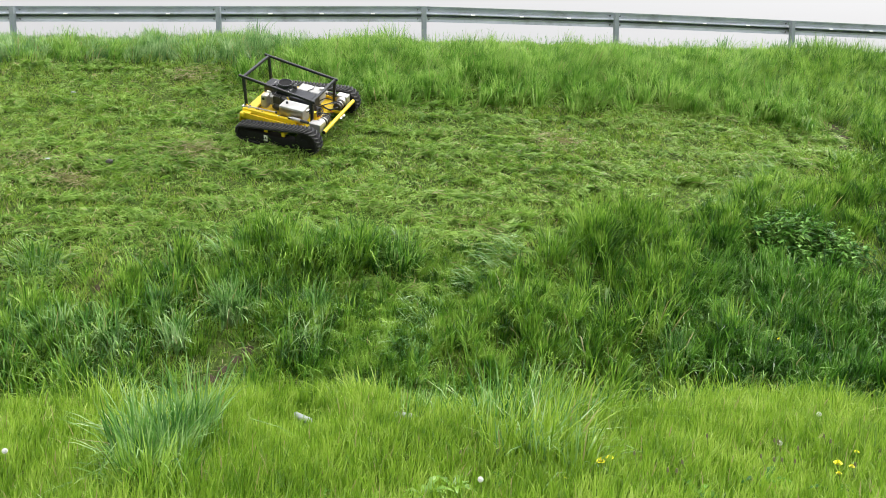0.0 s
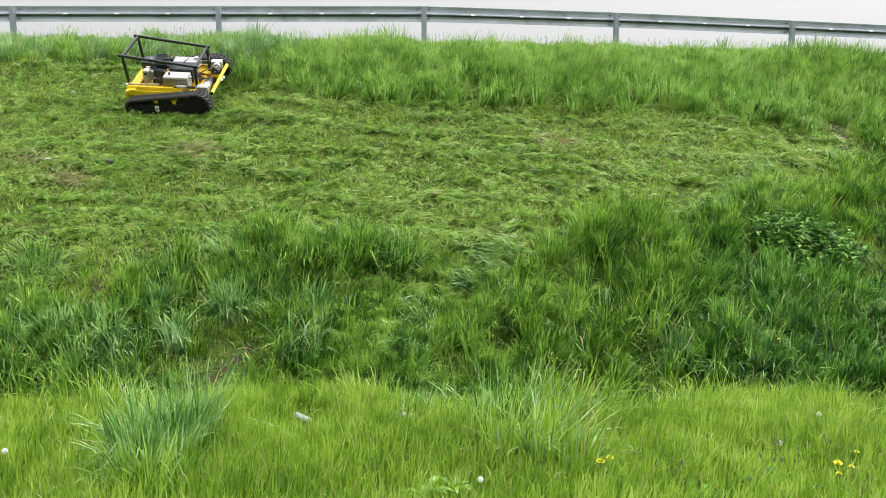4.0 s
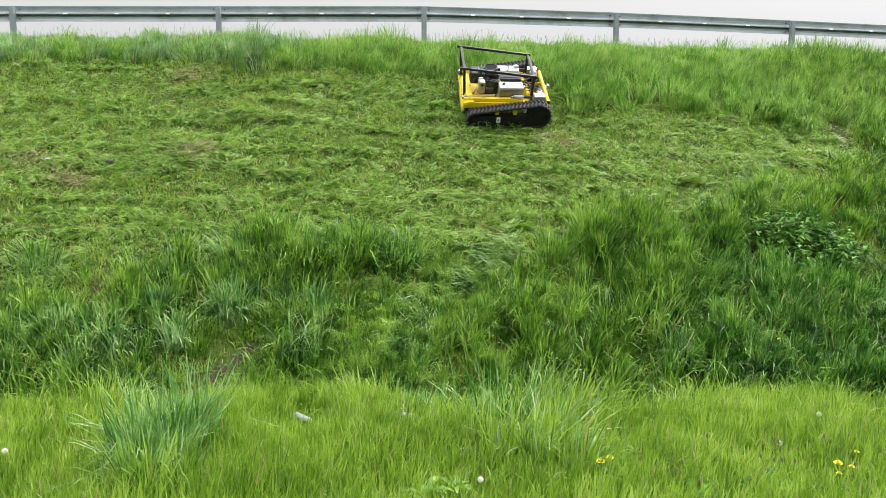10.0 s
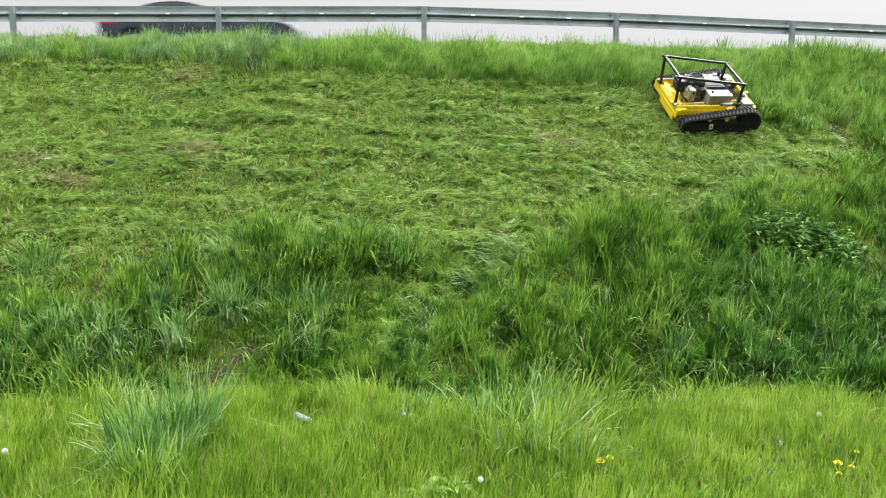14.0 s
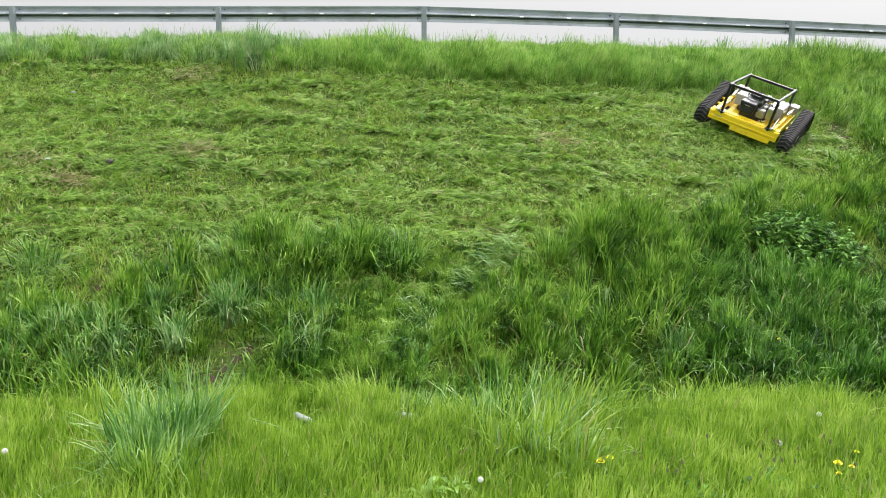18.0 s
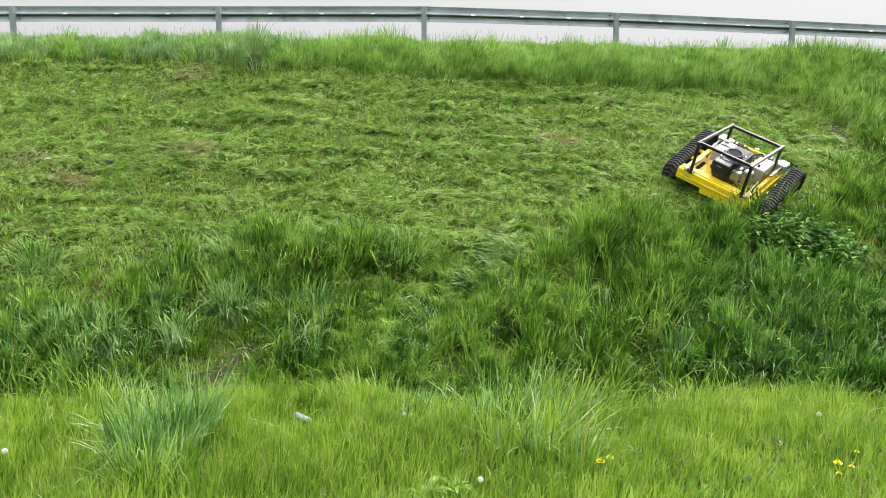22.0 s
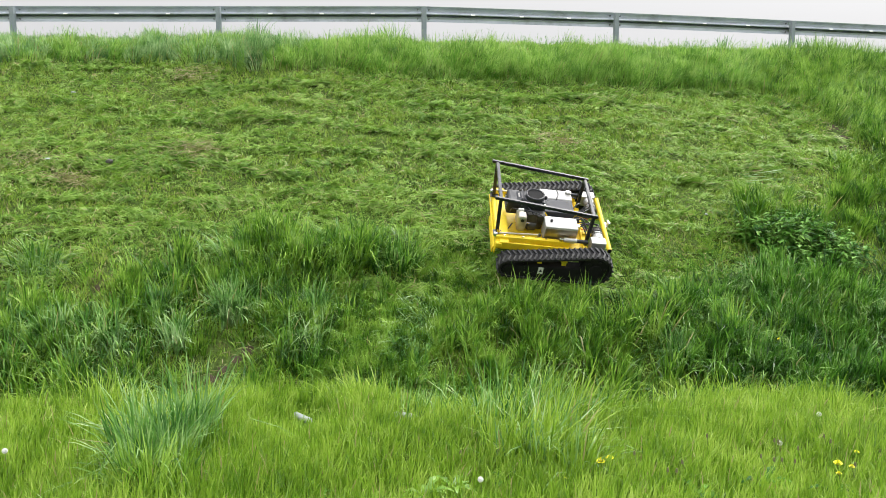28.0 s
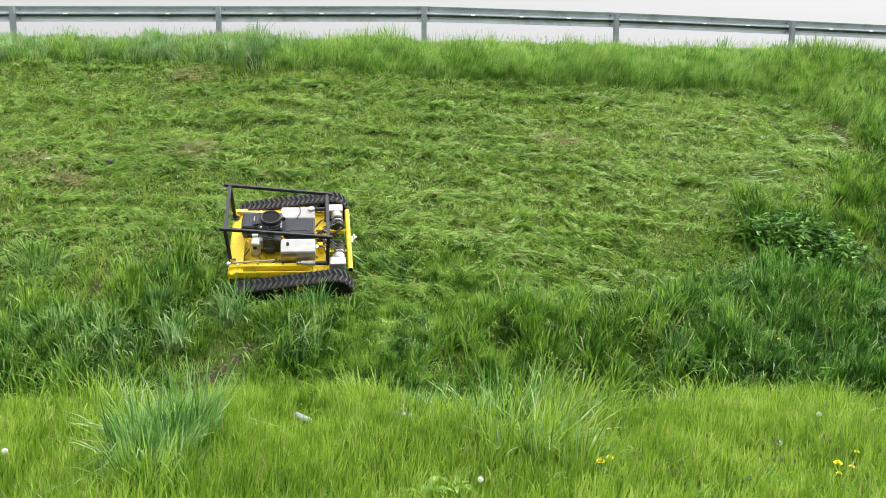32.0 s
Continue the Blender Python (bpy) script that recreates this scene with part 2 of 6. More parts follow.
def rail_at(s):
    """Point and direction of the guardrail, s metres along from its post near the middle."""
    pts = [Vector(p) for p in RAIL]
    i0 = 3
    if s >= 0:
        i, left = i0, s
        while i < len(pts) - 2 and left > (pts[i + 1] - pts[i]).length:
            left -= (pts[i + 1] - pts[i]).length
            i += 1
        d = (pts[i + 1] - pts[i]).normalized()
        return pts[i] + d * left, d
    i, left = i0, -s
    while i > 1 and left > (pts[i] - pts[i - 1]).length:
        left -= (pts[i] - pts[i - 1]).length
        i -= 1
    d = (pts[i] - pts[i - 1]).normalized()
    return pts[i] - d * left, d


def mesh_from_arrays(name, verts, tris, material):
    me = bpy.data.meshes.new(name)
    me.vertices.add(len(verts))
    me.vertices.foreach_set("co", np.ascontiguousarray(verts, dtype=np.float32).ravel())
    me.loops.add(tris.size)
    me.loops.foreach_set("vertex_index", np.ascontiguousarray(tris, dtype=np.int32).ravel())
    me.polygons.add(len(tris))
    me.polygons.foreach_set("loop_start", np.arange(0, tris.size, tris.shape[1], dtype=np.int32))
    me.polygons.foreach_set("loop_total", np.full(len(tris), tris.shape[1], dtype=np.int32))
    me.update(calc_edges=True)
    me.materials.append(material)
    return me


def build_ground():
    xs = np.concatenate([-np.geomspace(900, 13, 16), np.arange(-12.8, 12.81, 0.16), np.geomspace(13, 900, 16)])
    ys = np.concatenate([-np.geomspace(900, 3, 14), np.arange(-2.5, 2.0, 0.5), np.arange(2.0, 18.6, 0.16), np.geomspace(19, 900, 16)])
    gx, gy = np.meshgrid(xs, ys)
    gz = ground_z(gx, gy)
    v = np.stack([gx, gy, gz], -1).reshape(-1, 3)
    nx, ny = len(xs), len(ys)
    a = (np.arange(ny - 1)[:, None] * nx + np.arange(nx - 1)[None, :]).ravel()
    f = np.stack([a, a + 1, a + nx + 1, a + nx], -1)
    me = mesh_from_arrays("ground", v, f, EARTH)
    me.polygons.foreach_set("use_smooth", np.ones(len(f), dtype=bool))
    tagged(new("ground", me), "grass-covered road embankment with ditch and near bank", "ground", kind="structure")


build_ground()


def build_road():
    v, f = [], []
    for i, s in enumerate(range(-440, 441, 8)):
        p, d = rail_at(s)
        nrm = Vector((-d.y, d.x))
        for off in (1.2, 9.4):
            q = p + nrm * off
            v.append((q.x, q.y, 3.312))
        for off in (1.2, 9.4):
            q = p + nrm * off
            v.append((q.x, q.y, 3.2))
        if i:
            b = 4 * i
            f += [(b - 4, b, b + 1, b - 3), (b - 2, b + 2, b, b - 4), (b - 3, b + 1, b + 3, b - 1)]
    me = bpy.data.meshes.new("road")
    me.from_pydata(v, [], f)
    me.materials.append(ASPHALT)
    tagged(new("road", me), "asphalt road along the top of the embankment", "road", kind="structure")


build_road()


# ---------- small mesh helpers ----------
def part(name, bm, material, parent=None, label="", smooth=False, m=None):
    me = bpy.data.meshes.new(name)
    if smooth:
        for f in bm.faces:
            f.smooth = True
    bm.to_mesh(me)
    bm.free()
    me.materials.append(material)
    ob = new(name, me)
    if parent is not None:
        ob.parent = parent
    if m is not None:
        ob.matrix_basis = m
    if label:
        ob["label"] = label
    return ob


def again(ob, m, parent=None):
    """Another object on the same mesh."""
    o = new(ob.name.split(".")[0], ob.data)
    o.parent = parent if parent is not None else ob.parent
    o.matrix_basis = m
    return o


def box(size, at=(0, 0, 0), bevel=0.008, segs=2, bm=None, rot=(0, 0, 0), taper=None):
    b = bmesh.new()
    bmesh.ops.create_cube(b, size=1.0)
    for v in b.verts:
        if taper and v.co.z > 0:
            v.co.x *= taper[0]
            v.co.y *= taper[1]
        v.co = Vector((v.co.x * size[0], v.co.y * size[1], v.co.z * size[2]))
    if bevel:
        bmesh.ops.bevel(b, geom=list(b.edges), offset=bevel, segments=segs, affect="EDGES", profile=0.6)
    bmesh.ops.transform(b, matrix=pose(*at, *rot), verts=b.verts)
    return merge(bm, b)


def merge(bm, b):
    if bm is None:
        return b
    me = bpy.data.meshes.new("tmp")
    b.to_mesh(me)
    b.free()
    bm.from_mesh(me)
    bpy.data.meshes.remove(me)
    return bm


def tube(a, b2, r, bm=None, sides=12, r2=None, bevel=0.0):
    a, b2 = Vector(a), Vector(b2)
    d = b2 - a
    b = bmesh.new()
    bmesh.ops.create_cone(b, cap_ends=True, segments=sides, radius1=r, radius2=r if r2 is None else r2, depth=d.length)
    if bevel:
        ring = [e for e in b.edges if abs(e.verts[0].co.z - e.verts[1].co.z) < 1e-6]
        bmesh.ops.bevel(b, geom=ring, offset=bevel, segments=2, affect="EDGES")
    bmesh.ops.transform(b, matrix=Matrix.Translation((a + b2) / 2) @ d.to_track_quat("Z", "Y").to_matrix().to_4x4(), verts=b.verts)
    return merge(bm, b)


def square_tube(a, b2, w, bm=None, bevel=0.006, up=(0, 0, 1)):
    a, b2 = Vector(a), Vector(b2)
    d = b2 - a
    z = d.normalized()
    x = Vector(up).cross(z)
    x = x.normalized() if x.length > 1e-3 else Vector((1, 0, 0))
    y = z.cross(x)
    b = bmesh.new()
    bmesh.ops.create_cube(b, size=1.0)
    for v in b.verts:
        v.co = Vector((v.co.x * w, v.co.y * w, v.co.z * (d.length + w)))
    bmesh.ops.bevel(b, geom=list(b.edges), offset=bevel, segments=2, affect="EDGES")
    m = Matrix((x, y, z)).transposed().to_4x4()
    bmesh.ops.transform(b, matrix=Matrix.Translation((a + b2) / 2) @ m, verts=b.verts)
    return merge(bm, b)


def ball(at, r, bm=None, segs=12, squash=(1, 1, 1)):
    b = bmesh.new()
    bmesh.ops.create_uvsphere(b, u_segments=segs, v_segments=max(6, segs // 2 + 2), radius=r)
    for v in b.verts:
        v.co = Vector((v.co.x * squash[0] + at[0], v.co.y * squash[1] + at[1], v.co.z * squash[2] + at[2]))
    return merge(bm, b)


def hose(points, r, bm=None, sides=8, steps=6):
    """A bent hose or cable through points."""
    p = [Vector(q) for q in points]
    line = []
    for i in range(len(p) - 1):
        p0, p1, p2, p3 = p[max(i - 1, 0)], p[i], p[i + 1], p[min(i + 2, len(p) - 1)]
        for k in range(steps):
            t = k / steps
            line.append(0.5 * ((2 * p1) + (p2 - p0) * t + (2 * p0 - 5 * p1 + 4 * p2 - p3) * t * t + (3 * p1 - p0 - 3 * p2 + p3) * t ** 3))
    line.append(p[-1])
    b = bmesh.new()
    rings = []
    side = Vector((0, 0, 1))
    for i, q in enumerate(line):
        d = (line[min(i + 1, len(line) - 1)] - line[max(i - 1, 0)]).normalized()
        u = d.cross(side)
        u = u.normalized() if u.length > 1e-3 else d.orthogonal().normalized()
        w = d.cross(u)
        rings.append([b.verts.new(q + (u * math.cos(a) + w * math.sin(a)) * r) for a in [2 * math.pi * k / sides for k in range(sides)]])
    for r0, r1 in zip(rings, rings[1:]):
        for k in range(sides):
            b.faces.new((r0[k], r0[(k + 1) % sides], r1[(k + 1) % sides], r1[k]))
    b.faces.new(rings[0][::-1])
    b.faces.new(rings[-1])
    return merge(bm, b)


def prism(profile, y0, y1, bevel=0.006, axis="y"):
    """Outline in x and z, given thickness along y."""
    b = bmesh.new()
    vs = [b.verts.new((x, y0, z)) for x, z in profile]
    f = b.faces.new(vs)
    ex = bmesh.ops.extrude_face_region(b, geom=[f])
    bmesh.ops.translate(b, vec=(0, y1 - y0, 0), verts=[g for g in ex["geom"] if isinstance(g, bmesh.types.BMVert)])
    bmesh.ops.recalc_face_normals(b, faces=b.faces)
    if bevel:
        bmesh.ops.bevel(b, geom=list(b.edges), offset=bevel, segments=2, affect="EDGES")
    return b


# ---------- guardrail on top ----------
def build_guardrail():
    rail = new("guardrail")
    tagged(rail, "galvanised steel W-beam guardrail on posts along the road", "guardrail")
    top = 4.148

    def dip(s):
        """The road falls slightly towards the bend."""
        return 0.0135 * max(0.0, s - 4.3)

    # W-beam: height below the top edge, depth of the fold
    # deep pocket at 0.16 to 0.2 is added so the groove falls dark
    prof = [(0.0, 0.03), (0.014, 0.034), (0.04, 0.062), (0.06, 0.074), (0.095, 0.078), (0.108, 0.07), (0.132, 0.012), (0.142, 0.0), (0.156, 0.0),
            (0.16, 0.012), (0.162, 0.15), (0.196, 0.16), (0.199, 0.05), (0.207, 0.03), (0.24, 0.042), (0.278, 0.03), (0.296, 0.026)]
    for k in range(-5, 9):
        b = bmesh.new()
        rows = []
        s0, s1 = 4.0 * k - 0.12, 4.0 * (k + 1) + 0.12
        for j in range(5):
            p, d = rail_at(s0 + (s1 - s0) * j / 4)
            nrm = Vector((-d.y, d.x))
            lap = 0.0035 * (k % 2)
            rows.append([b.verts.new((p.x + nrm.x * (dep + 0.075 + lap), p.y + nrm.y * (dep + 0.075 + lap), top - dip(s0 + (s1 - s0) * j / 4) - h)) for h, dep in prof])
        for r0, r1 in zip(rows, rows[1:]):
            for a in range(len(prof) - 1):
                b.faces.new((r0[a], r1[a], r1[a + 1], r0[a + 1]))
        ex = bmesh.ops.extrude_face_region(b, geom=list(b.faces))
        moved = [g for g in ex["geom"] if isinstance(g, bmesh.types.BMVert)]
        p, d = rail_at(4.0 * k + 2)
        bmesh.ops.translate(b, vec=(-d.y * 0.003, d.x * 0.003, 0), verts=moved)
        bmesh.ops.recalc_face_normals(b, faces=b.faces)
        part("beam", b, ZINC, rail)
        for j in (1, 2, 3):
            p, d = rail_at(4.0 * k + j)
            part("reflector", box((0.085, 0.008, 0.036), bevel=0.003, rot=(-35, 0, 0)), REFLECT, rail, "small white reflector",
                 m=Matrix.Translation((p.x - d.y * 0.062, p.y + d.x * 0.062, top - dip(4.0 * k + j) - 0.150)) @ pose(0, 0, 0, 0, 0, math.degrees(math.atan2(d.y, d.x))))
    first = None
    for k in range(-5, 10):
        p, d = rail_at(4.0 * k)
        m = Matrix.Translation((p.x, p.y, top - dip(4.0 * k) - 0.03)) @ pose(0, 0, 0, 0, 0, math.degrees(math.atan2(d.y, d.x)))
        if first is None:
            b = bmesh.new()
            out = [(-0.043, -0.05), (0.043, -0.05), (0.043, 0.05), (0.028, 0.05), (0.028, -0.035), (-0.028, -0.035), (-0.028, 0.05), (-0.043, 0.05)]
            vs = [b.verts.new((x, y, 0)) for x, y in out]
            f = b.faces.new(vs)
            ex = bmesh.ops.extrude_face_region(b, geom=[f])
            bmesh.ops.translate(b, vec=(0, 0, -1.3), verts=[g for g in ex["geom"] if isinstance(g, bmesh.types.BMVert)])
            bmesh.ops.recalc_face_normals(b, faces=b.faces)
            bmesh.ops.bevel(b, geom=[e for e in b.edges if abs(e.verts[0].co.z - e.verts[1].co.z) > 0.5], offset=0.004, segments=1, affect="EDGES")
            first = part("post", b, ZINC_DULL, rail, m=m)
        else:
            again(first, m)
        for dx in (-0.11, 0.11):
            for dz in (-0.045, -0.22):
                bolt = tube((dx, 0.06, dz), (dx, 0.085, dz), 0.014, sides=6)
                part("bolt", bolt, STEEL_DARK, rail, m=m)


build_guardrail()

# ---------- the mower's way: seconds, place, turn ----------
MOWER_ROWS = [
    (0, -2.069, 11.375, 1.814, 28.5, 13.8, -13.5),
    (0.5, -2.377, 11.512, 1.880, 27.9, 15.3, -16.5),
    (1, -2.709, 11.665, 1.959, 27.5, 16.2, -18.5),
    (1.5, -3.053, 11.818, 2.048, 27.5, 17.1, -19.7),
    (2, -3.407, 11.987, 2.148, 27.9, 17.6, -20.6),
    (2.5, -3.770, 12.164, 2.243, 28.9, 16.1, -17.9),
    (3, -4.068, 12.290, 2.303, 29.5, 12.0, -11.7),
    (3.5, -4.133, 12.283, 2.289, 28.9, 6.8, -5.1),
    (5.5, -2.827, 12.065, 2.231, 30.2, -2.1, 10.3),
    (6, -2.441, 12.141, 2.249, 30.1, -1.2, 7.9),
    (6.5, -2.047, 12.123, 2.238, 30.1, -0.6, 7.6),
    (7, -1.647, 12.106, 2.230, 29.8, -0.1, 7.1),
    (7.5, -1.227, 12.090, 2.213, 29.5, 0.4, 5.9),
    (8, -0.824, 12.077, 2.197, 29.8, 0.3, 5.0),
    (8.5, -0.410, 12.113, 2.202, 30.2, 0.8, 3.7),
    (9, 0.010, 12.097, 2.168, 30.3, 1.7, 3.1),
    (9.5, 0.438, 12.152, 2.151, 30.6, 1.4, 2.7),
    (10, 0.856, 12.227, 2.132, 31.2, 0.6, 3.7),
    (10.5, 1.250, 12.310, 2.123, 31.7, 0.7, 6.5),
    (11, 1.643, 12.353, 2.095, 31.7, 0.8, 7.6),
    (11.5, 2.051, 12.395, 2.074, 31.3, -0.7, 7.9),
    (12, 2.452, 12.429, 2.057, 30.9, -1.9, 8.0),
    (12.5, 2.850, 12.500, 2.058, 31.0, -2.3, 7.9),
    (13, 3.236, 12.567, 2.063, 31.1, -1.9, 7.7),
    (13.5, 3.622, 12.607, 2.056, 30.9, -1.1, 7.4),
    (14, 4.020, 12.631, 2.038, 30.7, -0.3, 6.3),
    (14.5, 4.419, 12.656, 2.020, 31.0, 0.0, 5.6),
    (15.5, 5.190, 12.712, 1.985, 31.5, 0.0, 5.8),
    (16, 5.370, 12.750, 1.966, 32.3, -0.4, 8.4),
    (16.5, 5.255, 12.772, 1.949, 33.2, -1.0, 14.9),
    (17, 5.034, 12.657, 1.908, 31.2, -4.6, 24.6),
    (17.5, 4.859, 12.519, 1.840, 26.6, -12.1, 41.9),
    (18, 4.749, 12.402, 1.778, 22.8, -16.8, 52.0),
    (18.5, 4.640, 12.226, 1.691, 19.9, -21.5, 59.9),
    (19, 4.546, 12.040, 1.597, 16.9, -25.1, 66.6),
    (19.5, 4.469, 11.828, 1.495, 16.2, -25.5, 67.0),
    (20, 4.384, 11.588, 1.397, 17.6, -24.3, 63.5),
    (20.5, 4.243, 11.282, 1.292, 19.8, -23.0, 59.5),
    (21, 4.087, 10.964, 1.161, 21.4, -21.7, 56.4),
    (21.5, 3.975, 10.833, 1.076, 23.1, -20.2, 51.7),
    (22, 3.834, 10.654, 0.963, 25.0, -18.3, 45.2),
    (22.5, 3.677, 10.467, 0.868, 26.7, -15.4, 39.1),
    (23, 3.480, 10.284, 0.793, 27.4, -13.0, 35.4),
    (23.5, 3.254, 10.089, 0.723, 27.6, -12.3, 33.4),
    (24, 3.014, 9.872, 0.651, 28.4, -11.4, 30.3),
    (24.5, 2.775, 9.644, 0.576, 30.0, -9.2, 24.8),
    (25, 2.545, 9.478, 0.523, 31.1, -7.5, 20.1),
    (25.5, 2.332, 9.342, 0.477, 31.4, -5.7, 15.9),
    (27.5, 1.414, 9.026, 0.450, 30.6, 6.4, 1.8),
    (28, 1.120, 8.949, 0.469, 30.5, 5.8, 3.2),
    (28.5, 0.785, 8.900, 0.479, 30.4, 3.8, 3.6),
    (29, 0.435, 8.863, 0.478, 30.6, 2.4, 3.9),
    (29.5, 0.076, 8.822, 0.469, 31.1, 1.2, 4.2),
    (30, -0.284, 8.783, 0.443, 31.6, -0.7, 5.6),
    (30.5, -0.638, 8.789, 0.427, 32.1, -1.5, 6.9),
    (31, -0.985, 8.745, 0.393, 32.5, -2.6, 8.6),
    (31.5, -1.337, 8.656, 0.340, 32.9, -3.5, 10.9),
    (32, -1.691, 8.603, 0.290, 34.0, 0.7, 9.5),
]


# ---------- grass ----------
rng = np.random.default_rng(11)
LATTICE = rng.random((256, 256))


def vnoise(x, y, scale, shift=0.0):
    """Smooth noise from 0 to 1; scale in metres."""
    u, v = x / scale + 71.3 + shift * 13.7, y / scale + 37.9 + shift * 7.1
    i, j = np.floor(u).astype(int), np.floor(v).astype(int)
    fu, fv = u - i, v - j
    fu, fv = fu * fu * (3 - 2 * fu), fv * fv * (3 - 2 * fv)
    a, b = LATTICE[i % 256, j % 256], LATTICE[(i + 1) % 256, j % 256]
    c, d = LATTICE[i % 256, (j + 1) % 256], LATTICE[(i + 1) % 256, (j + 1) % 256]
    return (a * (1 - fu) + b * fu) * (1 - fv) + (c * (1 - fu) + d * fu) * fv


def inside(x, y, poly):
    r = np.zeros(x.shape, bool)
    for (x0, y0), (x1, y1) in zip(poly, poly[1:] + poly[:1]):
        c = (y0 > y) != (y1 > y)
        r ^= c & (x < (x1 - x0) * (y - y0) / (y1 - y0 + 1e-12) + x0)
    return r


def ground_normal(x, y):
    e = 0.04
    gx = (ground_z(x + e, y) - ground_z(x - e, y)) / (2 * e)
    gy = (ground_z(x, y + e) - ground_z(x, y - e)) / (2 * e)
    n = np.stack([-gx, -gy, np.ones_like(gx)], -1)
    return n / np.linalg.norm(n, axis=-1, keepdims=True)


def unit(v):
    return v / (np.linalg.norm(v, axis=-1, keepdims=True) + 1e-9)


def strands(base, axis, droop, h, w, levels):
    """Blades of grass: axis is where each one points at its foot, droop is added towards its tip. Returns points and triangles."""
    n = len(base)
    rnd = rng.normal(size=(n, 3)) * np.array([1, 1, 0.25])
    side = unit(np.cross(axis, droop + 0.16 * rnd))       # a blade bends over its flat
    pts, k = [], len(levels)
    c = base.copy()
    for i, t in enumerate(levels):
        if i:                                     # each stretch turns further towards the droop
            mid = 0.5 * (levels[i - 1] + t)
            c = c + unit(axis + 2.4 * mid ** 1.4 * droop) * (h * (t - levels[i - 1]))[:, None]
        if i == k - 1:
            pts.append(c)
        else:
            half = side * (w * 0.5 * (1.0 - 0.55 * t * t))[:, None]
            pts += [c - half, c + half]
    v = np.stack(pts, 1)
    tri = []
    for i in range(k - 2):
        a = 2 * i
        tri += [(a, a + 1, a + 2), (a + 2, a + 1, a + 3)]
    a = 2 * (k - 2)
    tri.append((a, a + 1, a + 2))
    tri = np.array(tri)
    f = (np.arange(n) * v.shape[1])[:, None, None] + tri[None]
    return v.reshape(-1, 3), f.reshape(-1, 3)


FINE = (0.0, 0.42, 0.74, 1.0)
COARSE = (0.0, 0.55, 1.0)


def stuff(name, label, material, v, f, category="grass"):
    return tagged(new(name, mesh_from_arrays(name, v, f, material)), label, category, kind="stuff")


MOWN = [(-10.0, 12.75), (-7.03, 12.87), (-3.5, 13.08), (-2.93, 12.54), (-1.55, 11.98), (1.86, 12.27), (4.12, 12.57), (5.48, 12.61),
        (5.95, 12.07), (5.75, 11.62), (5.3, 11.4), (4.75, 11.2), (4.25, 10.85), (3.75, 10.3), (3.22, 9.9), (2.16, 9.58), (1.43, 9.28), (1.14, 8.82), (0.96, 8.57), (0.7, 8.43), (0.39, 8.18),
        (0.13, 8.2), (-0.09, 8.46), (-0.22, 8.65), (-0.31, 8.8), (-0.92, 8.88), (-1.66, 8.77), (-2.12, 8.88), (-2.34, 8.72), (-2.37, 8.51),
        (-2.72, 8.42), (-2.95, 8.5), (-3.3, 8.55), (-3.7, 8.38), (-3.78, 8.05), (-4.4, 7.6), (-6.5, 6.9), (-10.0, 6.6)]
SHORT = [(0.3, 8.2), (0.5, 8.0), (0.21, 7.6), (-0.45, 7.0), (-1.18, 7.0), (-1.6, 7.5), (-1.2, 8.1), (-0.4, 8.25)]
BARE = [(-1.84, 7.29, 0.12), (-1.93, 7.17, 0.12), (-2.02, 7.06, 0.13), (-2.11, 6.95, 0.14), (-2.2, 6.85, 0.16), (6.23, 12.8, 0.2), (6.19, 12.5, 0.26), (6.14, 12.22, 0.2), (-3.55, 8.02, 0.1)]


DRY = [(-5.26, 10.2, 0.26), (-3.96, 12.75, 0.24), (1.65, 11.3, 0.24), (-3.25, 10.55, 0.22), (-4.6, 9.8, 0.2)]


def spread(count, y0, y1, margin=0.5):
    """Even random points over the part of the bank between two distances."""
    y = np.sqrt(rng.uniform(0, 1, count) * (y1 ** 2 - y0 ** 2) + y0 ** 2)
    x = rng.uniform(-1, 1, count) * (0.5595 * y + margin * (0.3 + 1.7 * rng.uniform(0, 1, count) ** 2))
    return x, y


def clear(x, y):
    ok = np.ones(x.shape, bool)
    for bx, by, r in BARE:
        ok &= (x - bx) ** 2 + (y - by) ** 2 > (r * (0.5 + 0.5 * vnoise(x, y, 0.08))) ** 2
    return ok


def mown_at(x, y):
    jx, jy = 0.25 * (vnoise(x, y, 0.35, 1) - 0.5), 0.25 * (vnoise(x, y, 0.35, 2) - 0.5)
    return inside(x + jx, y + jy, MOWN)


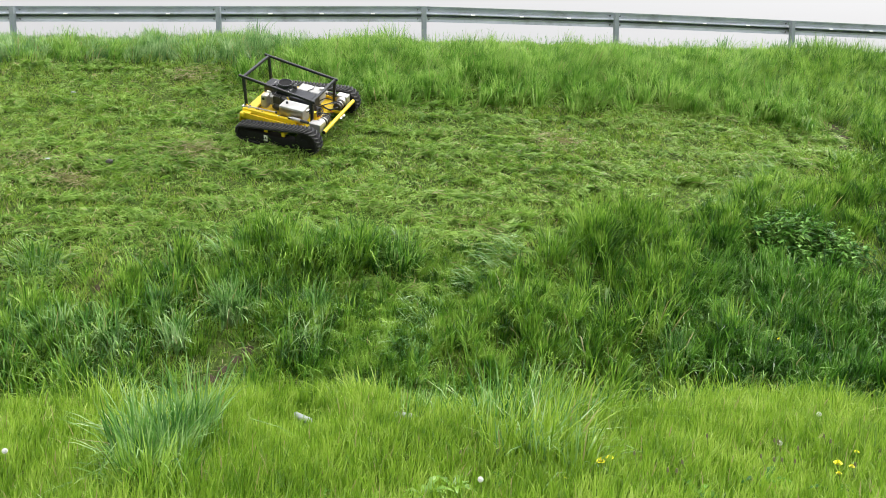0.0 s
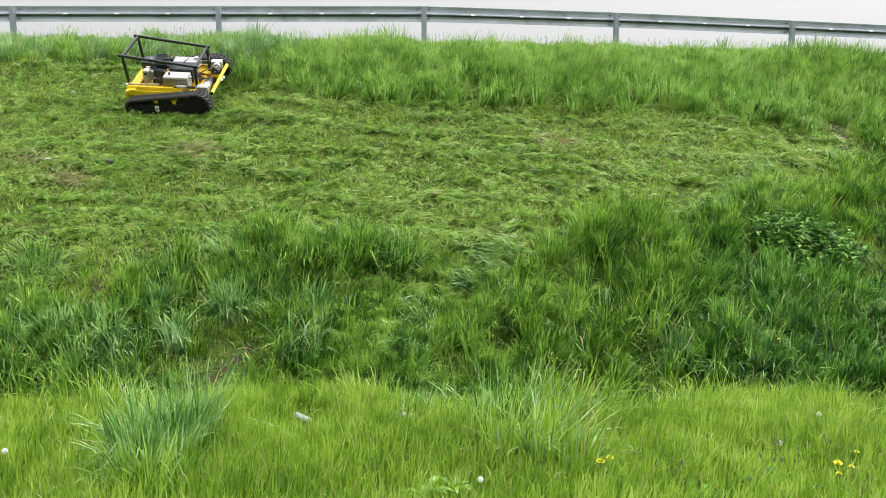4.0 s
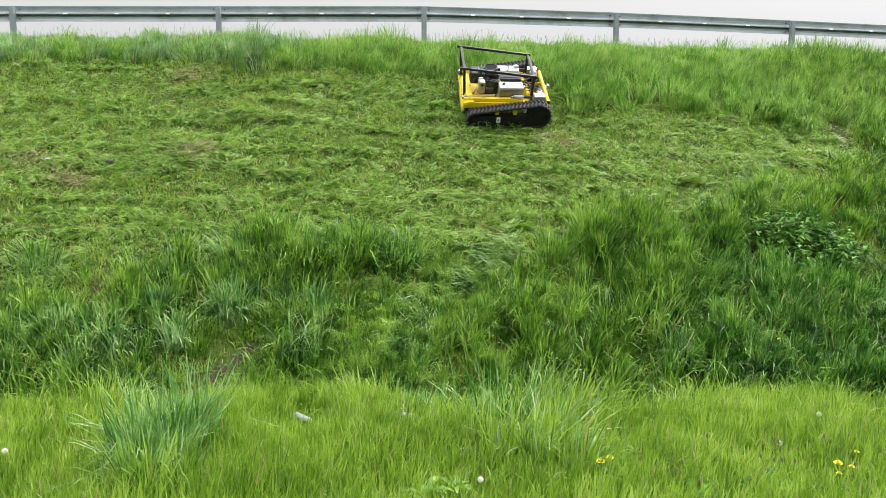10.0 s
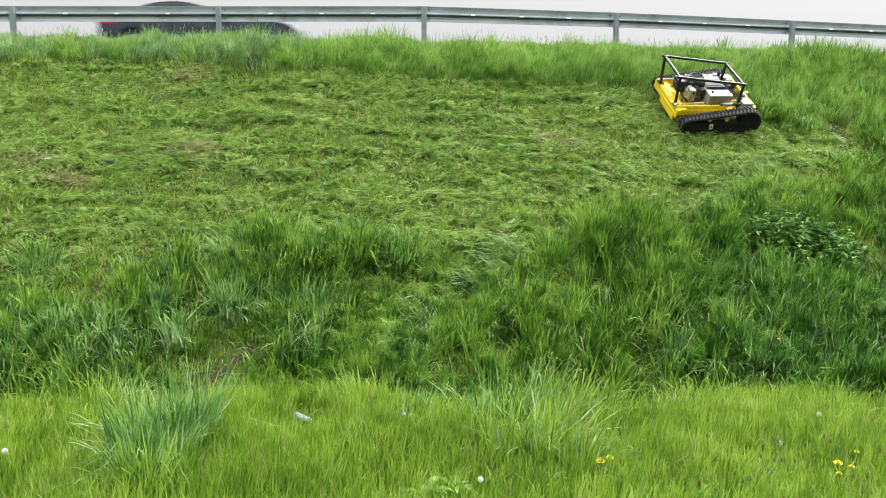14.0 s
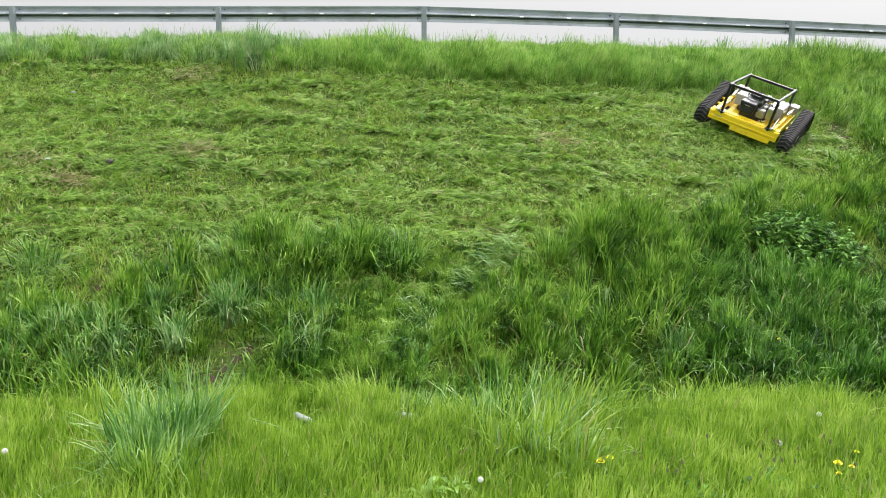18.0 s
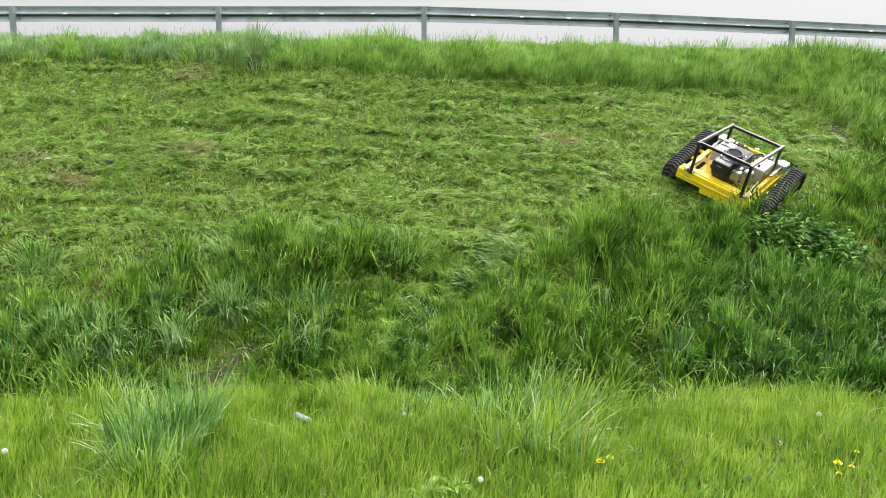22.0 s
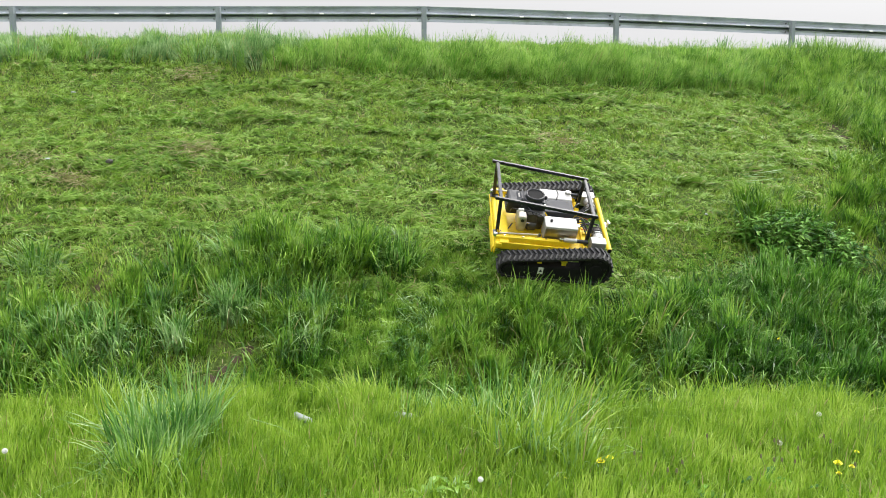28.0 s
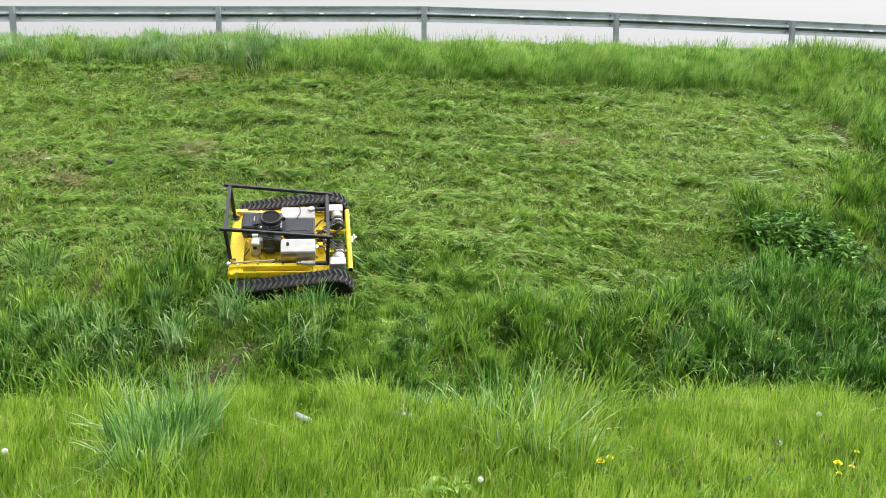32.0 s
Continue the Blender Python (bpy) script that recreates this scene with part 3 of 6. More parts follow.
def tall_height(x, y):
    """How tall the uncut grass stands."""
    h = 0.33 + 0.17 * vnoise(x, y, 0.9, 3) + 0.12 * (vnoise(x, y, 0.3, 4) - 0.5)
    right = sstep(0.6, 2.2, x) * (1 - sstep(9.8, 11.0, y))
    h = h + 0.10 * right - 0.12 * sstep(2.1, 2.9, x) * right + 0.05 * np.exp(-((x - 1.5) / 0.9) ** 4 - ((y - 9.0) / 0.65) ** 4)
    for bx, by, r in BARE:
        h = h * (1 - 0.7 * np.exp(-((x - bx) / 0.26) ** 2 - ((y - by + 0.16) / 0.34) ** 2))
    h = np.where(inside(x, y, SHORT), 0.15 + 0.08 * vnoise(x, y, 0.4, 5), h)
    h = h * (1 - 0.75 * np.exp(-((x - 6.1) / 0.3) ** 2 - ((y - 12.2) / 0.5) ** 2))
    low = 1 - sstep(6.6, 8.2, y)
    h = h * (1 - 0.30 * low) * (1 - 0.3 * (1 - sstep(5.0, 6.3, y)))
    h = h * (1 - 0.22 * (1 - sstep(0.3, 1.2, x)) * (1 - sstep(8.1, 8.4, y)))
    h = h + 0.24 * np.exp(-((x + 1.35) / 1.0) ** 4 - ((y - 8.6) / 0.42) ** 4)
    h = h * (1 - 0.38 * sstep(4.5, 5.0, x) * sstep(9.5, 9.9, y) * (1 - sstep(11.2, 11.8, y)))
    h = h + 0.16 * np.exp(-((x + 3.3) / 0.45) ** 4 - ((y - 8.35) / 0.35) ** 4)
    h = h * (1 - 0.75 * sstep(2.75, 3.28, ground_z(x, y)))
    h = h + 0.16 * sstep(6.3, 7.4, x) * (1 - 0.9 * sstep(8.0, 9.0, x)) * sstep(14.8, 15.8, y) * (0.5 + vnoise(x, y, 0.4, 32))
    h = h + 0.10 * (1 - sstep(-1.5, 0.2, x)) * sstep(13.0, 13.6, y) * (0.1 + 0.9 * vnoise(x, y, 0.35, 24))
    h = h + 0.16 * np.exp(-((x + 0.98) / 0.25) ** 2 - ((y - 14.3) / 0.35) ** 2) + 0.12 * np.exp(-((x + 3.2) / 0.3) ** 2 - ((y - 14.2) / 0.35) ** 2)
    return h


# path of the mower in tenths of a second
R = np.array(MOWER_ROWS)
WHEN = np.arange(4.6, 32.01, 0.1)
PX, PY = np.interp(WHEN, R[:, 0], R[:, 1]), np.interp(WHEN, R[:, 0], R[:, 2])
PH = np.radians(np.interp(WHEN, R[:, 0], R[:, 6]))


def cut_when(x, y):
    """The time at which the mower first reaches a place, and on which of its sides; -1 where it never comes."""
    first = np.full(x.shape, -1.0)
    side = np.zeros(x.shape)
    for t, px, py, ph in zip(WHEN[::-1], PX[::-1], PY[::-1], PH[::-1]):
        dx, dy = x - px, (y - py) / 0.87
        lx, ly = dx * math.cos(ph) + dy * math.sin(ph), -dx * math.sin(ph) + dy * math.cos(ph)
        hit = (ly < 0.82) & (ly > -0.98) & (lx > -0.76) & (lx < 0.95)
        first[hit] = t
        side[hit] = np.where(ly[hit] > 0, 1, 0)
    first[((x - 4.25) / 0.62) ** 2 + ((y - 9.75) / 0.55) ** 2 < 0.7 + 0.5 * vnoise(x, y, 0.25, 61)] = -1.0     # round the nettles it stays
    return first, side


def top_bank(x, y):
    """The band of uncut grass between the mown slope and the road."""
    return y > 12.5 + 0.5 * (vnoise(x, y, 0.5, 33) - 0.5)


def build_crest_grass():
    """An even, dense stand of fine upright grass under the guardrail, with flowering stalks along the skyline."""
    x, y = spread(155000, 11.9, 18.2)
    ok = top_bank(x, y) & ~mown_at(x, y) & (y < 15.6 + 0.2 * np.clip(x + 0.4, 0, 20)) & clear(x, y)
    x, y = x[ok], y[ok]
    near = y < 13.9
    cut = np.zeros(len(x), bool)
    cut[near] = cut_when(x[near], y[near])[0] > 0
    x, y = x[~cut], y[~cut]
    n = len(x)
    h = np.clip(tall_height(x, y) * (0.48 + 1.02 * vnoise(x, y, 0.22, 41)) * rng.uniform(0.55, 1.12, n), 0.06, 0.6)
    h = h * (1 + 0.4 * sstep(0.55, 0.8, vnoise(x, y, 0.28, 45)) * sstep(2.6, 3.1, ground_z(x, y)))
    base = np.stack([x, y, ground_z(x, y) - 0.01], -1)
    comb = np.stack([1.1 * (vnoise(x, y, 0.55, 42) - 0.42) + 1.3 * (vnoise(x, y, 0.17, 47) - 0.5), 0.7 * (vnoise(x, y, 0.45, 43) - 0.5), np.zeros(n)], -1)
    hem = np.exp(-((y - 12.75 - 0.05 * x) / 0.22) ** 2)[:, None]          # brushed aside along the cut edge
    axis = unit(np.array([0.02, -0.05, 1.0]) + comb * (0.45 + 0.6 * hem) + rng.normal(0, 0.16, (n, 3)))
    az = rng.uniform(0, 2 * np.pi, n)
    flop = np.clip(np.abs(rng.normal(0.0, 0.55, n)), 0, 1.15)
    droop = np.stack([np.cos(az) * 0.5 + 1.4 * comb[:, 0] + 0.1, np.sin(az) * 0.5 + comb[:, 1] - 0.12, np.full(n, -0.7)], -1) * flop[:, None]
    w = rng.uniform(0.006, 0.0125, n)
    pale = (x < -2.6 + 1.8 * (vnoise(x, y, 0.7, 21) - 0.5)) & (vnoise(x, y, 0.3, 22) > 0.36)
    rich = (x > 5.2 + 2.5 * (vnoise(x, y, 0.6, 46) - 0.5)) & ~pale & (rng.random(n) < 0.65)
    for s, label, mat in ((pale, "pale bluish tall grass along the crest", CREST), (rich, "rich green tall grass beside the mown slope", TALL),
                          (~pale & ~rich, "light green tall grass under the guardrail", CREST_GREEN)):
        v, f = strands(base[s], axis[s], droop[s], h[s], w[s], FINE)
        stuff("tall_grass", label, mat, v, f)
    # flowering stalks: a thin stem, and a feathery head of short spikelets
    x, y = spread(2600, 13.6, 18.0)
    ok = (ground_z(x, y) > 2.7) & (y < 15.7 + 0.2 * np.clip(x + 0.4, 0, 20)) & (vnoise(x, y, 0.5, 44) > 0.35)
    x, y = x[ok], y[ok]
    n = len(x)
    h = tall_height(x, y) + rng.uniform(0.02, 0.13, n)
    foot = np.stack([x, y, ground_z(x, y)], -1)
    axis = unit(np.array([0.0, 0.0, 1.0]) + rng.normal(0, 0.12, (n, 3)))
    v1, f1 = strands(foot, axis, rng.normal(0, 0.1, (n, 3)), h, np.full(n, 0.0045), COARSE)
    k = 5
    tip = np.repeat(foot + axis * h[:, None], k, 0) - np.repeat(axis, k, 0) * rng.uniform(0, 0.07, n * k)[:, None]
    spike = unit(np.repeat(axis, k, 0) + rng.normal(0, 0.35, (n * k, 3)))
    v2, f2 = strands(tip, spike, rng.normal(0, 0.2, (n * k, 3)), rng.uniform(0.015, 0.045, n * k), np.full(n * k, 0.006), COARSE)
    stuff("flowering_grass", "thin flowering grass stalks along the skyline", CREST, np.concatenate([v1, v2]), np.concatenate([f1, f2 + len(v1)]))


def build_tall_grass():
    # bunches of blades, each bunch leaning out from its middle
    cx, cy = spread(4100, 5.2, 17.6)
    keep = ~mown_at(cx, cy) & (cy < 15.6 + 0.2 * np.clip(cx + 0.4, 0, 20)) & (((cx - 4.42) / 0.8) ** 2 + ((cy - 9.22) / 0.48) ** 2 > 1)
    # looser stand at the foot of the bank, where drooping tufts take over
    foot = (1 - sstep(8.0, 8.5, cy)) * np.maximum(1 - sstep(-1.4, -0.9, cx), sstep(2.0, 2.6, cx))
    keep &= rng.random(len(cx)) > 0.5 * foot
    cx, cy = cx[keep], cy[keep]
    per = 62
    r = np.abs(rng.normal(0, 1, (len(cx), per))) * 0.066
    a = rng.uniform(0, 2 * np.pi, (len(cx), per))
    x, y = cx[:, None] + r * np.cos(a), cy[:, None] + r * np.sin(a)
    out = np.stack([np.cos(a), np.sin(a), np.zeros_like(a)], -1) * np.clip(r / 0.10, 0, 1)[..., None]
    x, y, out = x.ravel(), y.ravel(), out.reshape(-1, 3)
    bunch = np.repeat(np.arange(len(cx)), per)
    ok = clear(x, y)
    x, y, out, bunch = x[ok], y[ok], out[ok], bunch[ok]
    n = len(x)
    vigor = np.clip(rng.normal(1.0, 0.25, len(cx)), 0.5, 1.5)[bunch]
    h = np.clip(tall_height(x, y) * vigor * rng.uniform(0.55, 1.2, n), 0.08, 0.66)
    base = np.stack([x, y, ground_z(x, y) - 0.01], -1)
    lean = rng.normal(0, 0.10, (len(cx), 3))[bunch] * np.array([1, 1, 0])
    axis = unit(np.array([0.0, 0, 1.0]) + 0.16 * ground_normal(x, y) + 0.29 * out + lean + rng.normal(0, 0.10, (n, 3)))
    az = rng.uniform(0, 2 * np.pi, n)
    flop = np.clip(0.12 + np.abs(rng.normal(0.0, 0.48, n)), 0, 1.15) * (0.5 + 0.9 * vnoise(x, y, 0.7, 6))
    droop = np.stack([np.cos(az) * 0.45 + 0.5 * out[:, 0] + 0.10, np.sin(az) * 0.45 + 0.5 * out[:, 1] - 0.15, np.full(n, -0.85)], -1) * flop[:, None]
    w = rng.uniform(0.009, 0.019, n)
    when, side = cut_when(cx, cy)
    when, side = when[bunch], side[bunch]
    stay = when < 0
    deep = (sstep(2.5, 3.7, cx + 0.5 * (9 - cy)) * (1 - sstep(9.4, 10.4, cy)) * sstep(6.2, 7.0, cy) + 0.8 * (vnoise(cx, cy, 0.6, 20) - 0.5) > 0.5)[bunch]
    top = top_bank(cx, cy)[bunch] & ~deep
    s = stay & ~deep & ~top
    v, f = strands(base[s], axis[s], droop[s], h[s], w[s], FINE)
    stuff("tall_grass", "uncut tall green grass in bunches on the bank", TALL, v, f)
    s = stay & deep & ~top
    v, f = strands(base[s], axis[s], droop[s], h[s], w[s], FINE)
    stuff("tall_grass", "deep green drooping grass low on the bank", DEEP, v, f)
    # swaths that fall as the mower cuts them
    falls = []
    when = np.where(when < 0, when, np.floor(when / 0.3) * 0.3)
    i = np.clip(np.round((when - WHEN[0]) / 0.1).astype(int), 3, len(WHEN) - 4)
    along = x * (PX[i + 3] - PX[i - 3]) + y * (PY[i + 3] - PY[i - 3])
    along = along / (np.hypot(PX[i + 3] - PX[i - 3], PY[i + 3] - PY[i - 3]) + 1e-6)
    key = np.where(stay, -1, np.round(when / 0.3) * 1000 + np.round((along + 30) / 0.13)).astype(int)
    for k in np.unique(key[key >= 0]):
        s = key == k
        if s.sum() < 6:
            continue
        o = base[s].mean(0)
        o[2] = float(ground_z(o[0:1], o[1:2])[0])
        v, f = strands(base[s] - o, axis[s], droop[s], h[s], w[s], COARSE)
        ob = stuff("grass_swath", "swath of tall green grass falling as it is cut", DEEP if deep[s].mean() > 0.5 else CREST_GREEN if o[1] > 11.5 else TALL, v, f)
        ob["group"] = "swaths in the mower's way"
        ob.location = o
        t = float(when[s].min()) - 0.1
        i = int(np.clip(round((t - WHEN[0]) / 0.1), 3, len(WHEN) - 4))
        way = Vector((PX[i + 3] - PX[i - 3], PY[i + 3] - PY[i - 3], 0))
        falls.append((ob, t, o, way))
    return falls


FALLS = build_tall_grass()
build_crest_grass()


def clump(x, y):
    """Where the mown turf stands up in clumps, 0 to 1."""
    c = 0.55 * vnoise(x, y, 0.12, 31) + 0.45 * vnoise(x * 0.55, y, 0.2, 7)
    return sstep(0.3, 0.72, c)


def build_turf():
    x, y = spread(275000, 6.4, 15.3)
    m = mown_at(x, y) | (cut_when(x, y)[0] > 0)
    thin = (~m & (rng.random(len(x)) > np.where(y < 8.6, 0.7, 0.3))) | ~clear(x, y) | (m & (vnoise(x * 0.5, y, 0.16, 9) < 0.10))
    x, y, m = x[~thin], y[~thin], m[~thin]
    n = len(x)
    base = np.stack([x, y, ground_z(x, y) - 0.006], -1)
    h = rng.uniform(0.6, 1.1, n) * (0.03 + 0.065 * clump(x, y)) * np.where(m, 1.0, 1.8)
    axis = unit(np.array([0.0, -0.1, 1.0]) + rng.normal(0, 0.38, (n, 3)) * np.array([1, 1, 0.3]))
    droop = rng.normal(0, 0.35, (n, 3)) * np.array([1, 1, 0.2])
    v, f = strands(base, axis, droop, h, rng.uniform(0.007, 0.013, n), COARSE)
    stuff("mown_turf", "short mown green turf on the slope", TURF, v, f)


build_turf()


def build_clippings():
    x, y = spread(85000, 6.6, 13.6)
    m = mown_at(x, y) | ((cut_when(x, y)[0] > 0) & (rng.random(len(x)) < 0.7))
    # wads and rows of cut grass along the mower's lanes
    lane = vnoise(x * 0.22 - y * 0.05, y - 0.05 * x, 0.17, 8) * 0.55 + vnoise(x, y, 0.13, 10) * 0.50 + vnoise(x, y, 1.1, 12) * 0.28
    ok = m & (lane > rng.uniform(0.44, 0.90, len(x)))
    x, y, lane = x[ok], y[ok], lane[ok]
    n = len(x)
    nrm = ground_normal(x, y)
    lift = np.clip(lane - 0.58, 0, 0.5) * 0.20 * rng.uniform(0.1, 1, n) + 0.012 + 0.06 * clump(x, y)
    base = np.stack([x, y, ground_z(x, y)], -1) + nrm * lift[:, None]
    turn = 2 * np.pi * vnoise(x, y, 0.25, 11) * 1.5 + rng.normal(0, 1.1, n)
    flat = np.stack([np.cos(turn), np.sin(turn) * 0.8, np.zeros(n)], -1)
    flat = unit(flat - nrm * (flat * nrm).sum(-1, keepdims=True))
    axis = unit(flat + nrm * rng.uniform(-0.02, 0.75, n)[:, None])
    droop = -nrm * rng.uniform(0.1, 0.7, n)[:, None] + rng.normal(0, 0.35, (n, 3))
    h = rng.uniform(0.05, 0.14, n)
    v, f = strands(base, axis, droop, h, rng.uniform(0.006, 0.012, n), FINE)
    stuff("grass_clippings", "loose cut grass lying scattered on the turf", CLIP, v, f)


build_clippings()


def build_windrows():
    """Locks of cut grass: long, broken, wavy rows that the mower left across the slope, and single locks between them."""
    xs, ys, size, turns = [], [], [], []
    for j in range(22):
        y0 = 6.8 + 0.305 * j + rng.uniform(-0.07, 0.07)
        x = rng.uniform(-7.4, 6.2, 330)
        lane = y0 + 0.03 * (x + 2) + 0.36 * (vnoise(x, x * 0 + 9.7 * j, 1.3, 50) - 0.5) + 0.12 * (vnoise(x, x * 0 + 5.3 * j, 0.3, 51) - 0.5)
        run = 0.65 * vnoise(x, x * 0 + 7.7 * j, 0.8, 52) + 0.35 * vnoise(x, x * 0 + 3.1 * j, 0.22, 53)
        ok = run > rng.uniform(0.36, 0.58, len(x))
        xs.append(x[ok])
        ys.append(lane[ok] + rng.normal(0, 0.022, ok.sum()))
        size.append(np.clip(0.65 + 1.5 * (run[ok] - 0.42), 0.5, 1.25))
        turns.append(1.1 * (vnoise(x[ok], lane[ok], 0.4, 54) - 0.5) + rng.normal(0, 0.28, ok.sum()))
    x, y = spread(1700, 6.6, 13.2)
    ok = vnoise(x, y, 0.7, 26) > rng.uniform(0.2, 0.75, len(x))
    xs.append(x[ok])
    ys.append(y[ok])
    size.append(rng.uniform(0.4, 0.95, ok.sum()))
    turns.append(rng.normal(0, 0.9, ok.sum()))
    cx, cy, size, turn = (np.concatenate(q) for q in (xs, ys, size, turns))
    ok = (mown_at(cx, cy) | (cut_when(cx, cy)[0] > 0)) & (np.abs(cx) < 0.56 * cy + 0.3)
    for bx, by, r in DRY:
        ok &= (cx - bx) ** 2 + (cy - by) ** 2 > (r * 0.8) ** 2
    cx, cy, size, turn = cx[ok], cy[ok], size[ok], turn[ok]
    per = 30
    lock = np.repeat(np.arange(len(cx)), per)
    n = len(lock)
    a = (turn + np.pi * (rng.random(len(cx)) < 0.3))[lock] + rng.normal(0, 0.36, n)
    along, across = rng.uniform(-0.07, 0.07, n), rng.normal(0, 0.026, n)
    x = cx[lock] + np.cos(a) * along - np.sin(a) * across
    y = cy[lock] + np.sin(a) * along + np.cos(a) * across
    nrm = ground_normal(x, y)
    heap = 0.046 * size[lock] * np.exp(-(across / 0.04) ** 2) * rng.uniform(0.2, 1.0, n)
    base = np.stack([x, y, ground_z(x, y)], -1) + nrm * (0.012 + heap)[:, None]
    flat = np.stack([np.cos(a), np.sin(a), np.zeros(n)], -1)
    flat = unit(flat - nrm * (flat * nrm).sum(-1, keepdims=True))
    rise = rng.uniform(0.15, 0.8, len(cx))[lock] + rng.normal(0, 0.2, n)
    axis = unit(flat + nrm * rise[:, None])
    curl = (rng.normal(0, 0.3, (len(cx), 3)) + np.array([0.05, -0.3, 0]))[lock]
    droop = -nrm * (0.55 + 0.5 * rise)[:, None] + curl + rng.normal(0, 0.13, (n, 3))
    v, f = strands(base, axis, droop, rng.uniform(0.08, 0.20, n) * size[lock], rng.uniform(0.0075, 0.014, n), FINE)
    stuff("grass_windrows", "wavy rows of cut grass lying across the slope", CLIP, v, f)


build_windrows()


def build_low_grass():
    """Bright shorter grass between the mound and the ditch."""
    x, y = rng.uniform(-1.9, 1.0, 52000), rng.uniform(6.7, 9.0, 52000)
    ok = inside(x + 0.3 * (vnoise(x, y, 0.3, 28) - 0.5), y + 0.3 * (vnoise(x, y, 0.3, 29) - 0.5), SHORT) & clear(x, y) & ~mown_at(x, y)
    ok |= inside(x + 0.2 * (vnoise(x, y, 0.3, 28) - 0.5), y, [(-0.4, 8.95), (0.5, 8.9), (0.9, 8.5), (0.45, 8.05), (-0.4, 8.1)])
    x, y = x[ok], y[ok]
    n = len(x)
    base = np.stack([x, y, ground_z(x, y) - 0.01], -1)
    h = (0.10 + 0.16 * vnoise(x, y, 0.22, 30)) * rng.uniform(0.6, 1.2, n)
    h = np.where(cut_when(x, y)[0] > 0, 0.45 * h, h)          # stays under the mower's blades
    axis = unit(np.array([0.0, 0.0, 1.0]) + rng.normal(0, 0.25, (n, 3)))
    droop = np.stack([rng.normal(0, 0.5, n), rng.normal(-0.1, 0.5, n), np.full(n, -0.4)], -1) * np.abs(rng.normal(0, 0.9, n))[:, None]
    v, f = strands(base, axis, droop, h, rng.uniform(0.007, 0.014, n), FINE)
    stuff("low_grass", "bright shorter grass on the foot of the bank", TALL, v, f)


build_low_grass()


def build_meadow():
    x, y = spread(112000, 2.5, 6.0, 0.35)
    ok = (vnoise(x, y, 0.16, 14) > 0.08) & clear(x, y) & (y + 1.2 * (vnoise(x, y, 0.5, 18) - 0.5) < rng.uniform(4.7, 5.7, len(x)))
    x, y = x[ok], y[ok]
    n = len(x)
    edge = sstep(4.6, 5.6, y)
    h = (0.14 + 0.14 * vnoise(x, y, 0.5, 15)) * rng.uniform(0.5, 1.2, n) * (1 + 0.1 * edge)
    for bx, by in ((-0.80, 4.38), (-0.2, 4.4)):
        h = h * (1 - 0.55 * np.exp(-((x - bx) / 0.14) ** 2 - ((y - by) / 0.2) ** 2))
    base = np.stack([x, y, ground_z(x, y) - 0.01], -1)
    axis = unit(np.array([0.05, 0.0, 1.0]) + rng.normal(0, 0.13, (n, 3)))
    az = rng.uniform(0, 2 * np.pi, n)
    flop = np.abs(rng.normal(0, 0.28, n))
    droop = np.stack([np.cos(az) + 0.25, np.sin(az), np.full(n, -0.6)], -1) * flop[:, None]
    v, f = strands(base, axis, droop, h, rng.uniform(0.0044, 0.0098, n), FINE)
    stuff("meadow_grass", "bright green spring grass on the near bank", MEADOW, v, f)


build_meadow()


def build_outer_grass():
    """Thinner grass on the banks beside and behind the view."""
    x = np.concatenate([rng.uniform(-13, 13, 42000), rng.uniform(-5, 5, 48000)])
    y = np.concatenate([rng.uniform(-2.5, 15.5, 42000), rng.uniform(-1.2, 7.0, 48000)])
    ok = np.abs(x) > np.where(y > 2.5, 0.5595 * y + 0.3, 0)
    x, y = x[ok], y[ok]
    n = len(x)
    cut = inside(x, y, MOWN)
    h = np.where(cut, 0.06, 0.12 + 0.2 * vnoise(x, y, 0.8, 23)) * rng.uniform(0.6, 1.2, n)
    base = np.stack([x, y, ground_z(x, y) - 0.01], -1)
    axis = unit(np.array([0.0, 0.0, 1.0]) + rng.normal(0, 0.2, (n, 3)))
    droop = rng.normal(0, 0.35, (n, 3)) - np.array([0, 0, 0.25])
    v, f = strands(base, axis, droop, h, rng.uniform(0.007, 0.014, n), COARSE)
    stuff("bank_grass", "green grass on the banks beyond the mown slope", MEADOW, v, f)


build_outer_grass()


